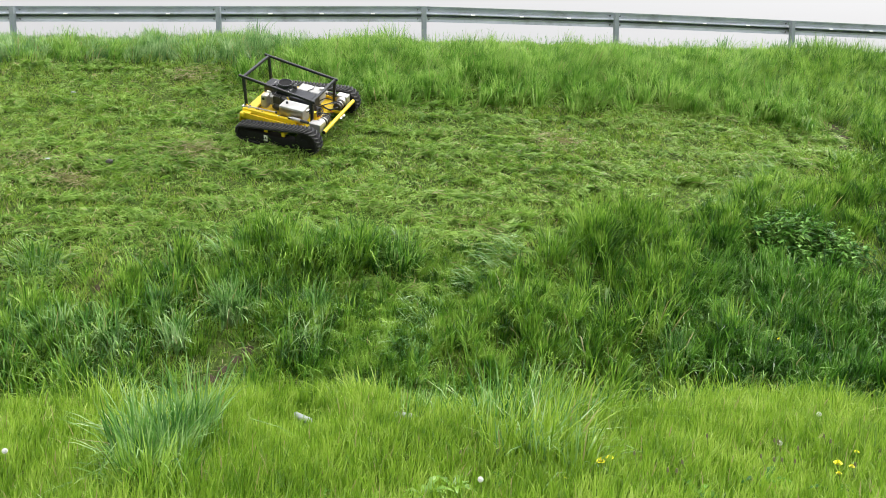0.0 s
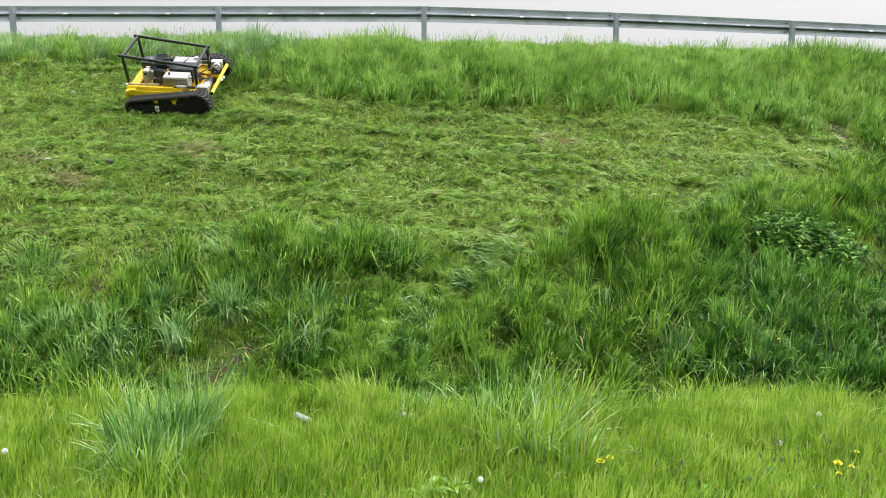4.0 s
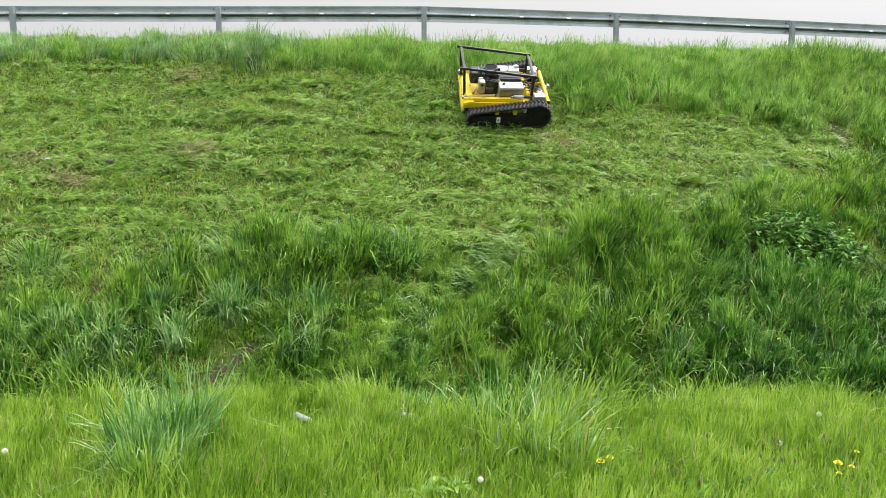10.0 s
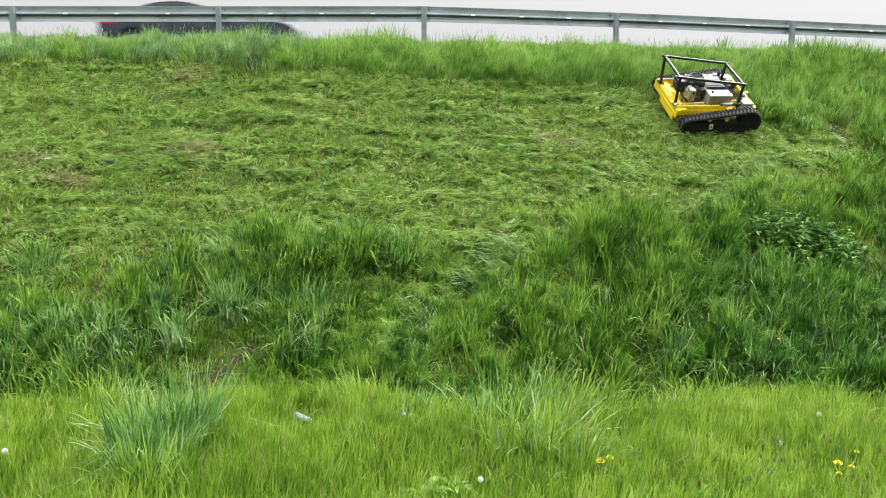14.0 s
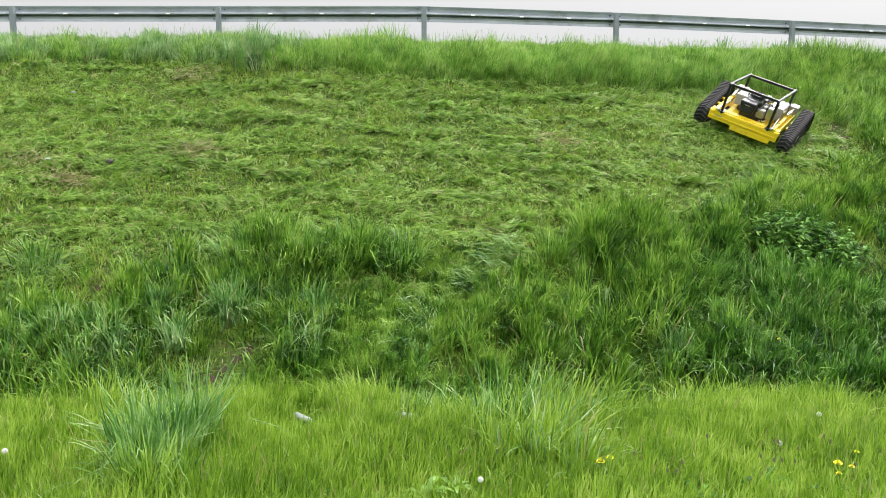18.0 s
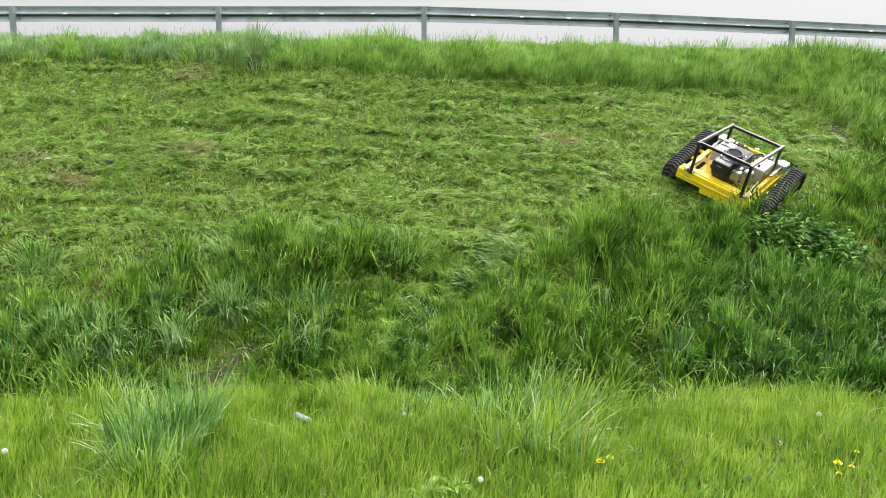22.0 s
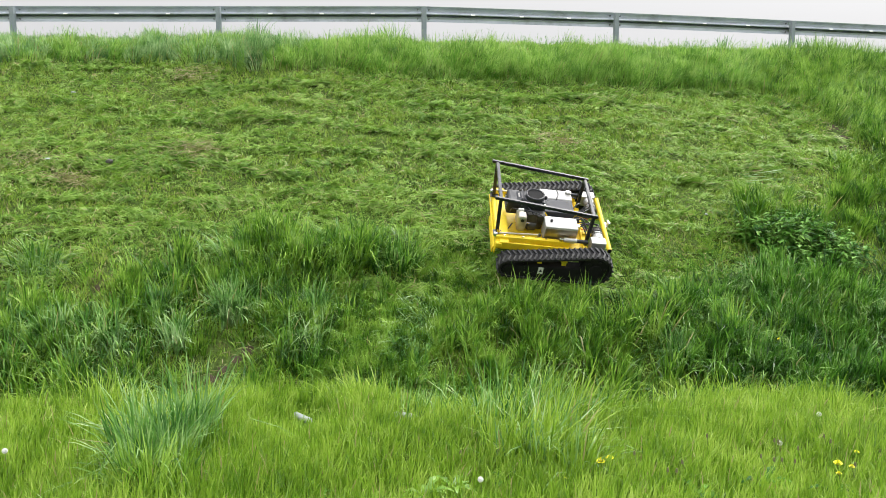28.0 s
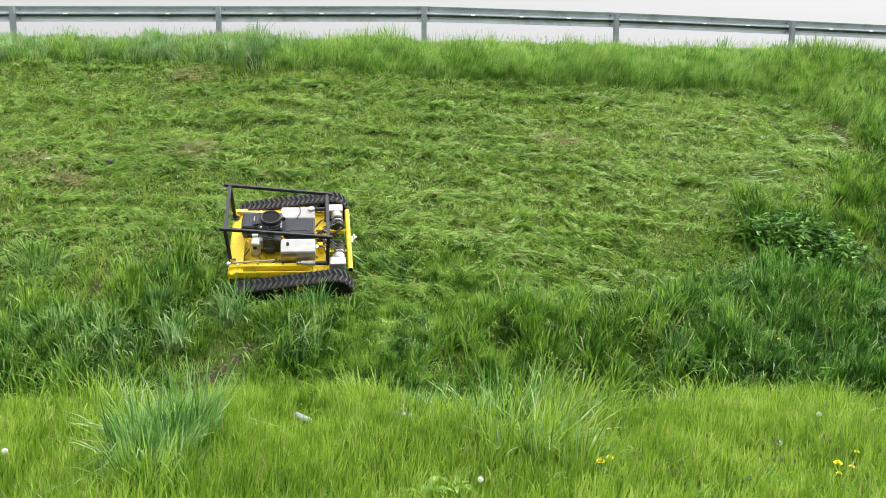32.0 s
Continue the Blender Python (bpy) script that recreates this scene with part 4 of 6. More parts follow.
def tuft(at, count, radius, height, material, label, lean=(0, 0), width=0.008, flop=0.5, name="grass_tuft"):
    x = at[0] + rng.normal(0, radius, count)
    y = at[1] + rng.normal(0, radius, count)
    base = np.stack([x, y, ground_z(x, y) - 0.01], -1)
    out = np.stack([x - at[0], y - at[1], np.zeros(count)], -1) / radius
    axis = unit(np.array([lean[0], lean[1], 1.0]) + 0.09 * np.clip(out, -1.5, 1.5) + rng.normal(0, 0.06, (count, 3)))
    droop = (np.clip(out, -1.2, 1.2) * 0.45 + np.array([lean[0] * 1.5, lean[1] * 1.5, -0.6]) + rng.normal(0, 0.25, (count, 3))) * np.clip(np.abs(rng.normal(0, flop, count)), 0, 1.1)[:, None]
    h = height * rng.uniform(0.45, 1.15, count)
    o = np.array([at[0], at[1], float(ground_z(np.array([at[0]]), np.array([at[1]]))[0])])
    v, f = strands(base - o, axis, droop, h, rng.uniform(0.6, 1.3, count) * width, (0.0, 0.3, 0.58, 0.82, 1.0))
    ob = tagged(new(name, mesh_from_arrays(name, v, f, material)), label, "grass tuft", "grass tufts", "stuff")
    ob.location = o
    t = float(cut_when(o[0:1], o[1:2])[0][0])
    if t > 0:                                     # cut down with the rest
        i = int(np.clip(round((t - WHEN[0]) / 0.1), 3, len(WHEN) - 4))
        FALLS.append((ob, t - 0.35, o, Vector((PX[i + 3] - PX[i - 3], PY[i + 3] - PY[i - 3], 0))))
    return ob


# the second, paler tuft of each pair has sky sheen in its colour
for tx, ty, lean, tall in ((-1.47, 3.60, -0.07, 0.52), (-1.41, 3.52, -0.05, 0.51), (-1.35, 3.62, -0.03, 0.50), (-1.33, 3.74, 0.00, 0.52), (-1.31, 3.98, 0.00, 0.54)):
    tuft((tx, ty), 75, 0.042, tall * 1.0, BLUISH_SHEEN, "tall bluish-green grass tuft on the near bank", (lean, 0), 0.0105, 0.42)
    tuft((tx + 0.02, ty + 0.03), 34, 0.05, tall * 1.12, CREST, "long blades arching over the near grass tuft, sky sheen in their pale colour", (lean - 0.07, 0), 0.0085, 0.85)
for tx, ty in ((-1.30, 3.28), (-1.20, 3.36), (-1.36, 3.36)):
    tuft((tx, ty), 80, 0.05, 0.36, TALL, "green grass at the foot of the tall tuft", (-0.04, 0), 0.0095, 0.5)
# grass laid flat where something slid down the slope, and by the edge of the cut
for tx, ty, count, lean in ((0.62, 8.62, 120, (-0.9, -0.7)), (0.40, 8.35, 110, (-0.9, -0.6)), (0.85, 8.85, 100, (-0.9, -0.6)), (-0.18, 7.95, 120, (-0.35, -0.9)),
                            (-0.25, 7.72, 130, (-0.4, -1.0)), (-0.32, 7.50, 120, (-0.4, -1.0)), (-4.25, 8.30, 80, (0.5, -0.5)), (-4.05, 8.22, 70, (-0.7, -0.3)),
                            (-4.45, 8.42, 70, (-0.4, -0.7)), (-1.65, 7.45, 80, (0.9, 0.4)), (4.62, 11.05, 110, (-1.0, -0.3)), (4.3, 10.8, 100, (-1.0, -0.2)), (5.95, 11.7, 90, (-0.7, -0.6))):
    tuft((tx, ty), count, 0.11, 0.32, CREST, "flattened pale grass lying on the slope", lean, 0.011, 0.7)
tuft((0.42, 4.40), 280, 0.18, 0.46, BLUISH_SHEEN, "long pale grass tuft leaning over on the near bank", (0.16, 0), 0.0085, 0.9)
tuft((0.75, 4.45), 280, 0.16, 0.46, MEADOW, "long bright grass tuft on the near bank", (0.14, 0), 0.0085, 0.9)
tuft((-0.05, 4.75), 320, 0.16, 0.34, BLUISH_SHEEN, "long pale grass tuft by the ditch", (0.2, 0), 0.006, 0.6)
# pale blades among the bright ones: sheen of the sky as colour
for tx, ty, th in ((0.34, 3.80, 0.40), (0.47, 3.72, 0.46), (0.58, 3.82, 0.44), (0.64, 3.55, 0.36)):
    tuft((tx, ty), 80, 0.055, th, MEADOW, "long bright grass leaning over on the near bank", (0.10, 0), 0.0095, 0.5)
    tuft((tx, ty + 0.02), 36, 0.05, th * 1.05, CREST, "long blades leaning over on the near bank, sky sheen in their pale colour", (0.13, 0), 0.0085, 0.75)
spots = [(-1.35, 7.55, 0.36), (-2.1, 7.9, 0.40), (-1.9, 8.1, 0.36), (2.9, 8.4, 0.42), (3.6, 8.1, 0.44), (4.5, 8.5, 0.46), (4.9, 8.2, 0.44), (4.0, 8.75, 0.42),
         (1.9, 7.9, 0.36), (1.0, 7.4, 0.34), (6.2, 11.9, 0.4), (3.7, 10.0, 0.36), (6.9, 16.6, 0.34), (7.4, 16.8, 0.4), (7.9, 17.0, 0.42), (8.4, 17.1, 0.34), (5.6, 16.2, 0.34)]
spots += [(rng.uniform(2.4, 5.2), rng.uniform(7.2, 8.9), rng.uniform(0.32, 0.46)) for i in range(66)]
spots += [(rng.uniform(-4.4, -1.2), rng.uniform(6.7, 8.3), rng.uniform(0.28, 0.40)) for i in range(62)]
spots += [(rng.uniform(-1.0, 2.2), rng.uniform(6.8, 8.2), rng.uniform(0.22, 0.32)) for i in range(12)]
spots += [(-2.25 + 0.135 * i, rng.uniform(8.45, 8.72), rng.uniform(0.40, 0.52)) for i in range(15)]
spots = [s for s in spots if min(math.hypot(s[0] - bx, s[1] - by) for bx, by, r in BARE) > 0.33 and not (-2.75 < s[0] < -1.75 and s[1] < 7.0)]
# the palest of these tufts carry sky sheen in the blade colour
for tx, ty, th in spots:
    tuft((tx, ty), 105, 0.10, th, CREST if ty > 11 else ((BLUISH_SHEEN, TALL, DEEP, DEEP, DEEP) if tx > 1.5 else (BLUISH_SHEEN, TALL, TALL, TALL, DEEP))[int(rng.integers(5))], "drooping grass tuft, some with sky sheen coloured into the blades", (rng.uniform(-0.10, 0.10), -0.04), 0.014, 1.15)


# fountains of long blades on the lower bank, silvery sky sheen put into their colour
for tx, ty in ((-2.19, 7.70), (-1.97, 7.68), (-2.55, 7.30), (-3.67, 7.33), (-3.22, 7.26), (-2.94, 7.70), (-1.32, 7.75), (-1.31, 7.33), (3.49, 8.63), (3.70, 8.62), (3.88, 8.67), (4.06, 8.37), (4.36, 8.34), (4.58, 8.29), (3.77, 8.10), (2.30, 7.53), (1.18, 7.43), (3.04, 7.90)):
    for k in range(2):
        tuft((tx + rng.normal(0, 0.09), ty + rng.normal(0, 0.07)), 85, 0.05, rng.uniform(0.36, 0.46), (CREST, BLUISH_SHEEN)[k], "arching grass tuft, silvery sky sheen put into the blade colour", (rng.uniform(-0.1, 0.1), -0.06), 0.0125, 1.5)


# longer bunches along the lip of the ditch
for i in range(34):
    tx = -2.7 + 5.7 * (i + rng.uniform(0, 1)) / 34
    if abs(tx + 0.83) > 0.2 and abs(tx + 0.2) > 0.15:
        tuft((tx, rng.uniform(4.55, 5.25)), 120, 0.10, rng.uniform(0.24, 0.38), MEADOW, "bright arching grass tuft on the lip of the ditch", (rng.uniform(-0.1, 0.2), 0), 0.007, 0.8)


# ---------- weeds, flowers, bare spots, litter ----------
def build_nettles():
    patch = new("nettle_patch")
    tagged(patch, "patch of dark green nettles with broad toothed leaves", "nettles")
    at = np.array([4.28, 9.36])
    z0 = float(ground_z(at[0:1], at[1:2])[0])
    patch.location = (at[0], at[1], z0)
    leaf = bmesh.new()
    rim = [(0.0, 0.0), (0.24, 0.25), (0.5, 0.20), (0.78, 0.085), (1.0, 0.0)]
    mid = [leaf.verts.new((u, 0, -0.10 * u * u)) for u, _ in rim]
    for sgn in (1, -1):
        edge = [leaf.verts.new((u, sgn * w, 0.07 - 0.14 * u * u)) for u, w in rim[1:-1]]
        chain = [mid[0]] + edge + [mid[-1]]
        for i in range(len(rim) - 1):
            vs = [mid[i], mid[i + 1], chain[i + 1], chain[i]]
            vs = list(dict.fromkeys(vs))
            leaf.faces.new(vs if sgn > 0 else vs[::-1])
    lv = np.array([v.co[:] for v in leaf.verts])
    leaf.verts.index_update()
    lt = []
    for f in leaf.faces:
        idx = [v.index for v in f.verts]
        for k in range(1, len(idx) - 1):
            lt.append((idx[0], idx[k], idx[k + 1]))
    lt = np.array(lt)
    leaf.free()
    vs, fs, stems, count = [], [], bmesh.new(), 0
    for s in range(250):
        rad, ang = math.sqrt(rng.random()), rng.uniform(0, 2 * np.pi)
        dx, dy = 0.70 * rad * math.cos(ang), 0.40 * rad * math.sin(ang)
        x, y = at[0] + dx, at[1] + dy
        g = float(ground_z(np.array([x]), np.array([y]))[0]) - z0
        top = rng.uniform(0.26, 0.44) * (1.12 - 0.4 * rad)
        lx, ly = rng.normal(0, 0.06), rng.normal(-0.03, 0.05)
        stems = tube((dx, dy, g), (dx + lx, dy + ly, g + top), 0.004, stems, 5, 0.002)
        for k in range(6):
            t = 0.4 + 0.6 * k / 5
            for q in range(2):
                turn = rng.uniform(0, 2 * np.pi)
                size = rng.uniform(0.085, 0.14) * (1.15 - 0.4 * t)
                m = Matrix.Translation((dx + lx * t, dy + ly * t, g + top * t)) @ Matrix.Rotation(turn, 4, "Z") @ Matrix.Rotation(rng.uniform(-0.1, 0.55), 4, "Y")
                m3 = np.array(m.to_3x3()) * size
                vs.append(lv @ m3.T + np.array(m.translation))
                fs.append(lt + count)
                count += len(lv)
    tagged(part("nettle_stalk", stems, STALK, patch), kind="stuff")
    lo = new("foliage", mesh_from_arrays("foliage", np.concatenate(vs), np.concatenate(fs), NETTLE))
    lo.parent = patch
    tagged(lo, kind="stuff")


build_nettles()


def stand_z(x, y):
    return float(ground_z(np.array([x]), np.array([y]))[0])


def dandelion(x, y, height, wide=0.021, tilt=(0, 0)):
    root = new("dandelion")
    tagged(root, "yellow dandelion flower on a thin stalk in the grass", "flower", "dandelions in the meadow")
    root.location = (x, y, stand_z(x, y))
    top = Vector((tilt[0] * height, tilt[1] * height, height))
    part("stalk", hose([(0, 0, 0), top * 0.5 + Vector((0.006, 0, 0)), top], 0.0024, sides=6, steps=4), STALK, root, smooth=True)
    b = bmesh.new()
    for ring, (r, up, cnt) in enumerate(((1.0, 0.12, 20), (0.8, 0.34, 16), (0.5, 0.6, 12), (0.22, 0.8, 6))):
        for i in range(cnt):
            a = 2 * math.pi * (i + 0.5 * ring) / cnt
            d = Vector((math.cos(a), math.sin(a), 0))
            s = Vector((-d.y, d.x, 0)) * wide * 0.16
            tip = d * wide * r + Vector((0, 0, wide * up))
            b.faces.new([b.verts.new(top + q) for q in (d * wide * 0.1 - s * 0.5, d * wide * 0.1 + s * 0.5, tip * 0.8 + s, tip, tip * 0.8 - s)])
    part("petals", b, PETAL, root)
    part("cup", tube(top - Vector((0, 0, 0.012)), top + Vector((0, 0, 0.002)), 0.004, sides=8, r2=0.009), STALK, root, "green cup")


def clock(x, y, height, r=0.0135):
    root = new("dandelion_clock")
    tagged(root, "white fluffy dandelion seed head on a stalk", "flower", "dandelion clocks in the meadow")
    root.location = (x, y, stand_z(x, y))
    top = Vector((0.004, 0, height))
    part("stalk", hose([(0, 0, 0), (0.008, 0, height * 0.5), top], 0.0024, sides=6, steps=4), STALK, root, smooth=True)
    b = ball(top, r * 0.62, segs=10)
    n = 130
    for i in range(n):
        zz = 1 - 2 * (i + 0.5) / n
        a = i * 2.39996
        d = Vector((math.cos(a) * math.sqrt(1 - zz * zz), math.sin(a) * math.sqrt(1 - zz * zz), zz))
        s = d.orthogonal().normalized()
        c = d.cross(s)
        hub, e = top + d * r * 0.5, top + d * r
        b.faces.new([b.verts.new(q) for q in (hub, e + s * r * 0.14, e - s * r * 0.14)])
        b.faces.new([b.verts.new(q) for q in (hub, e + c * r * 0.14, e - c * r * 0.14)])
    part("seed_head", b, FLUFF, root)


for x, y, hh, w in ((0.725, 3.5, 0.15, 0.024), (0.79, 3.54, 0.15, 0.021), (1.83, 3.55, 0.145, 0.022), (2.03, 3.72, 0.14, 0.015), (1.83, 3.45, 0.125, 0.014),
                    (1.92, 3.5, 0.135, 0.015), (-1.45, 4.6, 0.2, 0.016), (3.3, 7.6, 0.25, 0.02), (0.53, 3.35, 0.12, 0.010)):
    dandelion(x, y, hh + 0.008, w, (rng.uniform(-0.15, 0.15), rng.uniform(-0.1, 0.1)))
for x, y, hh in ((0.165, 3.38, 0.135), (2.12, 4.3, 0.16), (1.73, 3.9, 0.13), (-2.09, 3.6, 0.2)):
    clock(x, y, hh)


def weed(x, y, size, count, up=0.05, leaf=NETTLE):
    """A rosette of notched leaves among the grass."""
    root = new("weed_rosette")
    tagged(root, "low broad-leaved weed growing in the meadow grass", "weed", "weeds in the meadow")
    root.location = (x, y, stand_z(x, y) + up)
    for k in range(count):
        b = bmesh.new()
        long, rows = size * rng.uniform(0.5, 0.85), []
        rise = rng.uniform(0.5, 1.1)
        for i in range(7):
            t = i / 6
            half = long * 0.15 * math.sin(math.pi * min(1, 0.12 + 0.9 * t)) * (1.0 if i % 2 else 0.6)
            up = long * (rise * t - 0.75 * t * t)
            rows.append([b.verts.new((long * t, s * half, up + abs(s) * half * 0.35)) for s in (-1, 0, 1)])
        for r0, r1 in zip(rows, rows[1:]):
            for j in (0, 1):
                b.faces.new((r0[j], r1[j], r1[j + 1], r0[j + 1]))
        part("leaf", b, leaf, root, m=pose(0, 0, 0, 0, 0, 360 * k / count + rng.uniform(-20, 20)))


for x, y, size, count in ((-0.08, 3.36, 0.20, 9), (0.05, 3.42, 0.18, 8), (0.62, 3.33, 0.16, 8), (1.15, 3.36, 0.16, 8), (1.5, 3.5, 0.17, 8), (1.75, 3.38, 0.16, 7),
                          (-0.55, 3.4, 0.15, 7), (-1.0, 3.36, 0.15, 7), (2.05, 3.85, 0.16, 7), (0.3, 3.5, 0.14, 6)):
    weed(x, y, size, count, *((0.07, TALL) if abs(x) < 0.1 else ()))


def spent_stalk(x, y, height, bare):
    root = new("spent_flower_stalk")
    tagged(root, "faded flower stalk with a closed brown head", "flower stalk", "faded stalks in the meadow")
    root.location = (x, y, stand_z(x, y))
    lean = rng.normal(0, 0.18, 2)
    top = Vector((lean[0] * height, lean[1] * height, height))
    part("stalk", hose([(0, 0, 0), top * 0.5 + Vector((0.01, 0, 0)), top], 0.0018, sides=6, steps=3), STALK, root, smooth=True)
    if not bare:
        part("bud", tube(top - Vector((0, 0, 0.006)), top + Vector((0, 0, 0.012)), 0.0065, sides=8, r2=0.004), BROWN_BUD, root)


for i in range(30):
    right = i < 27
    x = rng.uniform(0.8, 2.2) if right else rng.uniform(-1.6, 0.8)
    y = rng.uniform(3.28, 3.95)
    spent_stalk(x, y, rng.uniform(0.13, 0.20), i % 4 == 0)


def soil_patch(x, y, r, seed):
    b = bmesh.new()
    bmesh.ops.create_circle(b, cap_ends=True, segments=28, radius=1.0)
    bmesh.ops.inset_region(b, faces=list(b.faces), thickness=0.45)
    bmesh.ops.poke(b, faces=[f for f in b.faces if len(f.verts) > 4])
    for v in b.verts:
        d = v.co.length
        k = r * (0.75 + 0.5 * noise.noise(Vector((v.co.x * 1.6 + seed, v.co.y * 1.6, 0.3))))
        px, py = x + v.co.x * k, y + v.co.y * k * 0.85
        lump = 0.022 * noise.noise(Vector((px * 14, py * 14, seed)))
        v.co = Vector((px - x, py - y, stand_z(px, py) - stand_z(x, y) + (0.035 + lump if d < 0.9 else -0.02)))
    ob = part("shaded_bare_soil", b, SHADED_SOIL, smooth=True)
    ob.location = (x, y, stand_z(x, y))
    tagged(ob, "patch of bare brown soil in the grass, darkened for the shade there", "soil", "bare patches on the bank")


for i, (x, y, r) in enumerate(BARE):
    soil_patch(x, y, r * 0.95, i * 3.1)


def build_straw():
    x, y = np.concatenate([rng.normal(bx, r * 0.6, 4) for bx, by, r in BARE]), np.concatenate([rng.normal(by, r * 0.5, 4) for bx, by, r in BARE])
    x, y = np.concatenate([x] + [rng.normal(bx, r * 0.9, 190) for bx, by, r in DRY]), np.concatenate([y] + [rng.normal(by, r * 0.45, 190) for bx, by, r in DRY])
    ex, ey = spread(1500, 6.8, 13.2)
    gate = vnoise(ex, ey, 0.5, 17) > 0.62
    x, y = np.concatenate([x, ex[gate]]), np.concatenate([y, ey[gate]])
    n = len(x)
    nrm = ground_normal(x, y)
    base = np.stack([x, y, ground_z(x, y)], -1) + nrm * rng.uniform(0.04, 0.10, n)[:, None]
    a = rng.uniform(0, 2 * np.pi, n)
    axis = unit(np.stack([np.cos(a), np.sin(a) * 0.5, np.sin(a) * 0.28], -1) + nrm * rng.uniform(-0.05, 0.2, n)[:, None])
    v, f = strands(base, axis, rng.normal(0, 0.15, (n, 3)), rng.uniform(0.06, 0.2, n), rng.uniform(0.004, 0.008, n), COARSE)
    stuff("dry_straw", "pale dry stalks scattered over the slope", STRAW, v, f, "straw")


build_straw()


def scrap(name, x, y, size, label, material, category, up=0.03):
    b = bmesh.new()
    bmesh.ops.create_icosphere(b, subdivisions=2, radius=1.0)
    s = rng.uniform(0, 9)
    for v in b.verts:
        k = 1 + 0.5 * noise.noise(v.co * 1.7 + Vector((s, 0, 0)))
        v.co = Vector((v.co.x * size[0] * k, v.co.y * size[1] * k, v.co.z * size[2] * k))
    ob = part(name, b, material)
    ob.matrix_basis = Matrix.Translation((x, y, stand_z(x, y) + up)) @ pose(0, 0, 0, 0, 0, rng.uniform(0, 180))
    tagged(ob, label, category)


scrap("stone", -4.25, 10.16, (0.05, 0.035, 0.03), "dark stone lying on the mown slope", STONE, "stone", 0.09)
scrap("stone", 3.4, 6.9, (0.06, 0.04, 0.035), "dark stone in the ditch grass", STONE, "stone", 0.1)
scrap("paper_scrap", -5.47, 11.93, (0.035, 0.02, 0.012), "scrap of white paper on the mown slope", LITTER, "litter", 0.10)
scrap("paper_scrap", -5.02, 10.11, (0.02, 0.045, 0.012), "scrap of white paper on the mown slope", LITTER, "litter", 0.10)
scrap("paper_scrap", 3.3, 9.9, (0.03, 0.02, 0.012), "scrap of white paper on the slope", LITTER, "litter", 0.05)


def bottle(x, y, turn, up):
    root = new("plastic_bottle")
    tagged(root, "crushed pale plastic bottle lying in the grass", "bottle")
    root.matrix_basis = Matrix.Translation((x, y, stand_z(x, y) + up)) @ pose(0, 0, 0, 0, 12, turn)
    b = tube((-0.09, 0, 0), (0.05, 0, 0), 0.022, sides=14, bevel=0.005)
    b = tube((0.05, 0, 0), (0.085, 0, 0), 0.022, b, 14, 0.012)
    for v in b.verts:
        v.co.z *= 0.75 + 0.2 * math.sin(v.co.x * 60)
    part("body", b, LITTER, root, smooth=True)
    part("cap", tube((0.085, 0, 0), (0.105, 0, 0), 0.014, sides=12), LITTER, root)


bottle(-0.80, 4.47, -25, 0.05)
bottle(-0.2, 4.5, 10, 0.06)


# ---------- the tracked mower ----------
REAR_C, REAR_R = (-0.442, 0.098), 0.097
FRONT_C, FRONT_R = (0.474, 0.168), 0.167


def belt_loop(grow, count):
    """Points and directions round the belt, even steps; x, z."""
    (x0, z0), r0, (x1, z1), r1 = REAR_C, REAR_R + grow, FRONT_C, FRONT_R + grow
    d = math.hypot(x1 - x0, z1 - z0)
    a = math.atan2(z1 - z0, x1 - x0)
    o = math.acos((r0 - r1) / d)
    pts = []
    for i in range(25):
        t = a + o + (2 * math.pi - 2 * o) * i / 24
        pts.append((x0 + r0 * math.cos(t), z0 + r0 * math.sin(t)))
    for i in range(25):
        t = a - o + 2 * o * i / 24
        pts.append((x1 + r1 * math.cos(t), z1 + r1 * math.sin(t)))
    pts.append(pts[0])
    p = np.array(pts)
    seg = np.hypot(*np.diff(p, axis=0).T)
    cum = np.concatenate([[0], np.cumsum(seg)])
    s = np.linspace(0, cum[-1], count, endpoint=False)
    x, z = np.interp(s, cum, p[:, 0]), np.interp(s, cum, p[:, 1])
    e = 0.004
    dx = np.interp((s + e) % cum[-1], cum, p[:, 0]) - np.interp((s - e) % cum[-1], cum, p[:, 0])
    dz = np.interp((s + e) % cum[-1], cum, p[:, 1]) - np.interp((s - e) % cum[-1], cum, p[:, 1])
    return [(float(u), float(v), math.atan2(float(c), float(b))) for u, v, b, c in zip(x, z, dx, dz)]


WHEELS = []


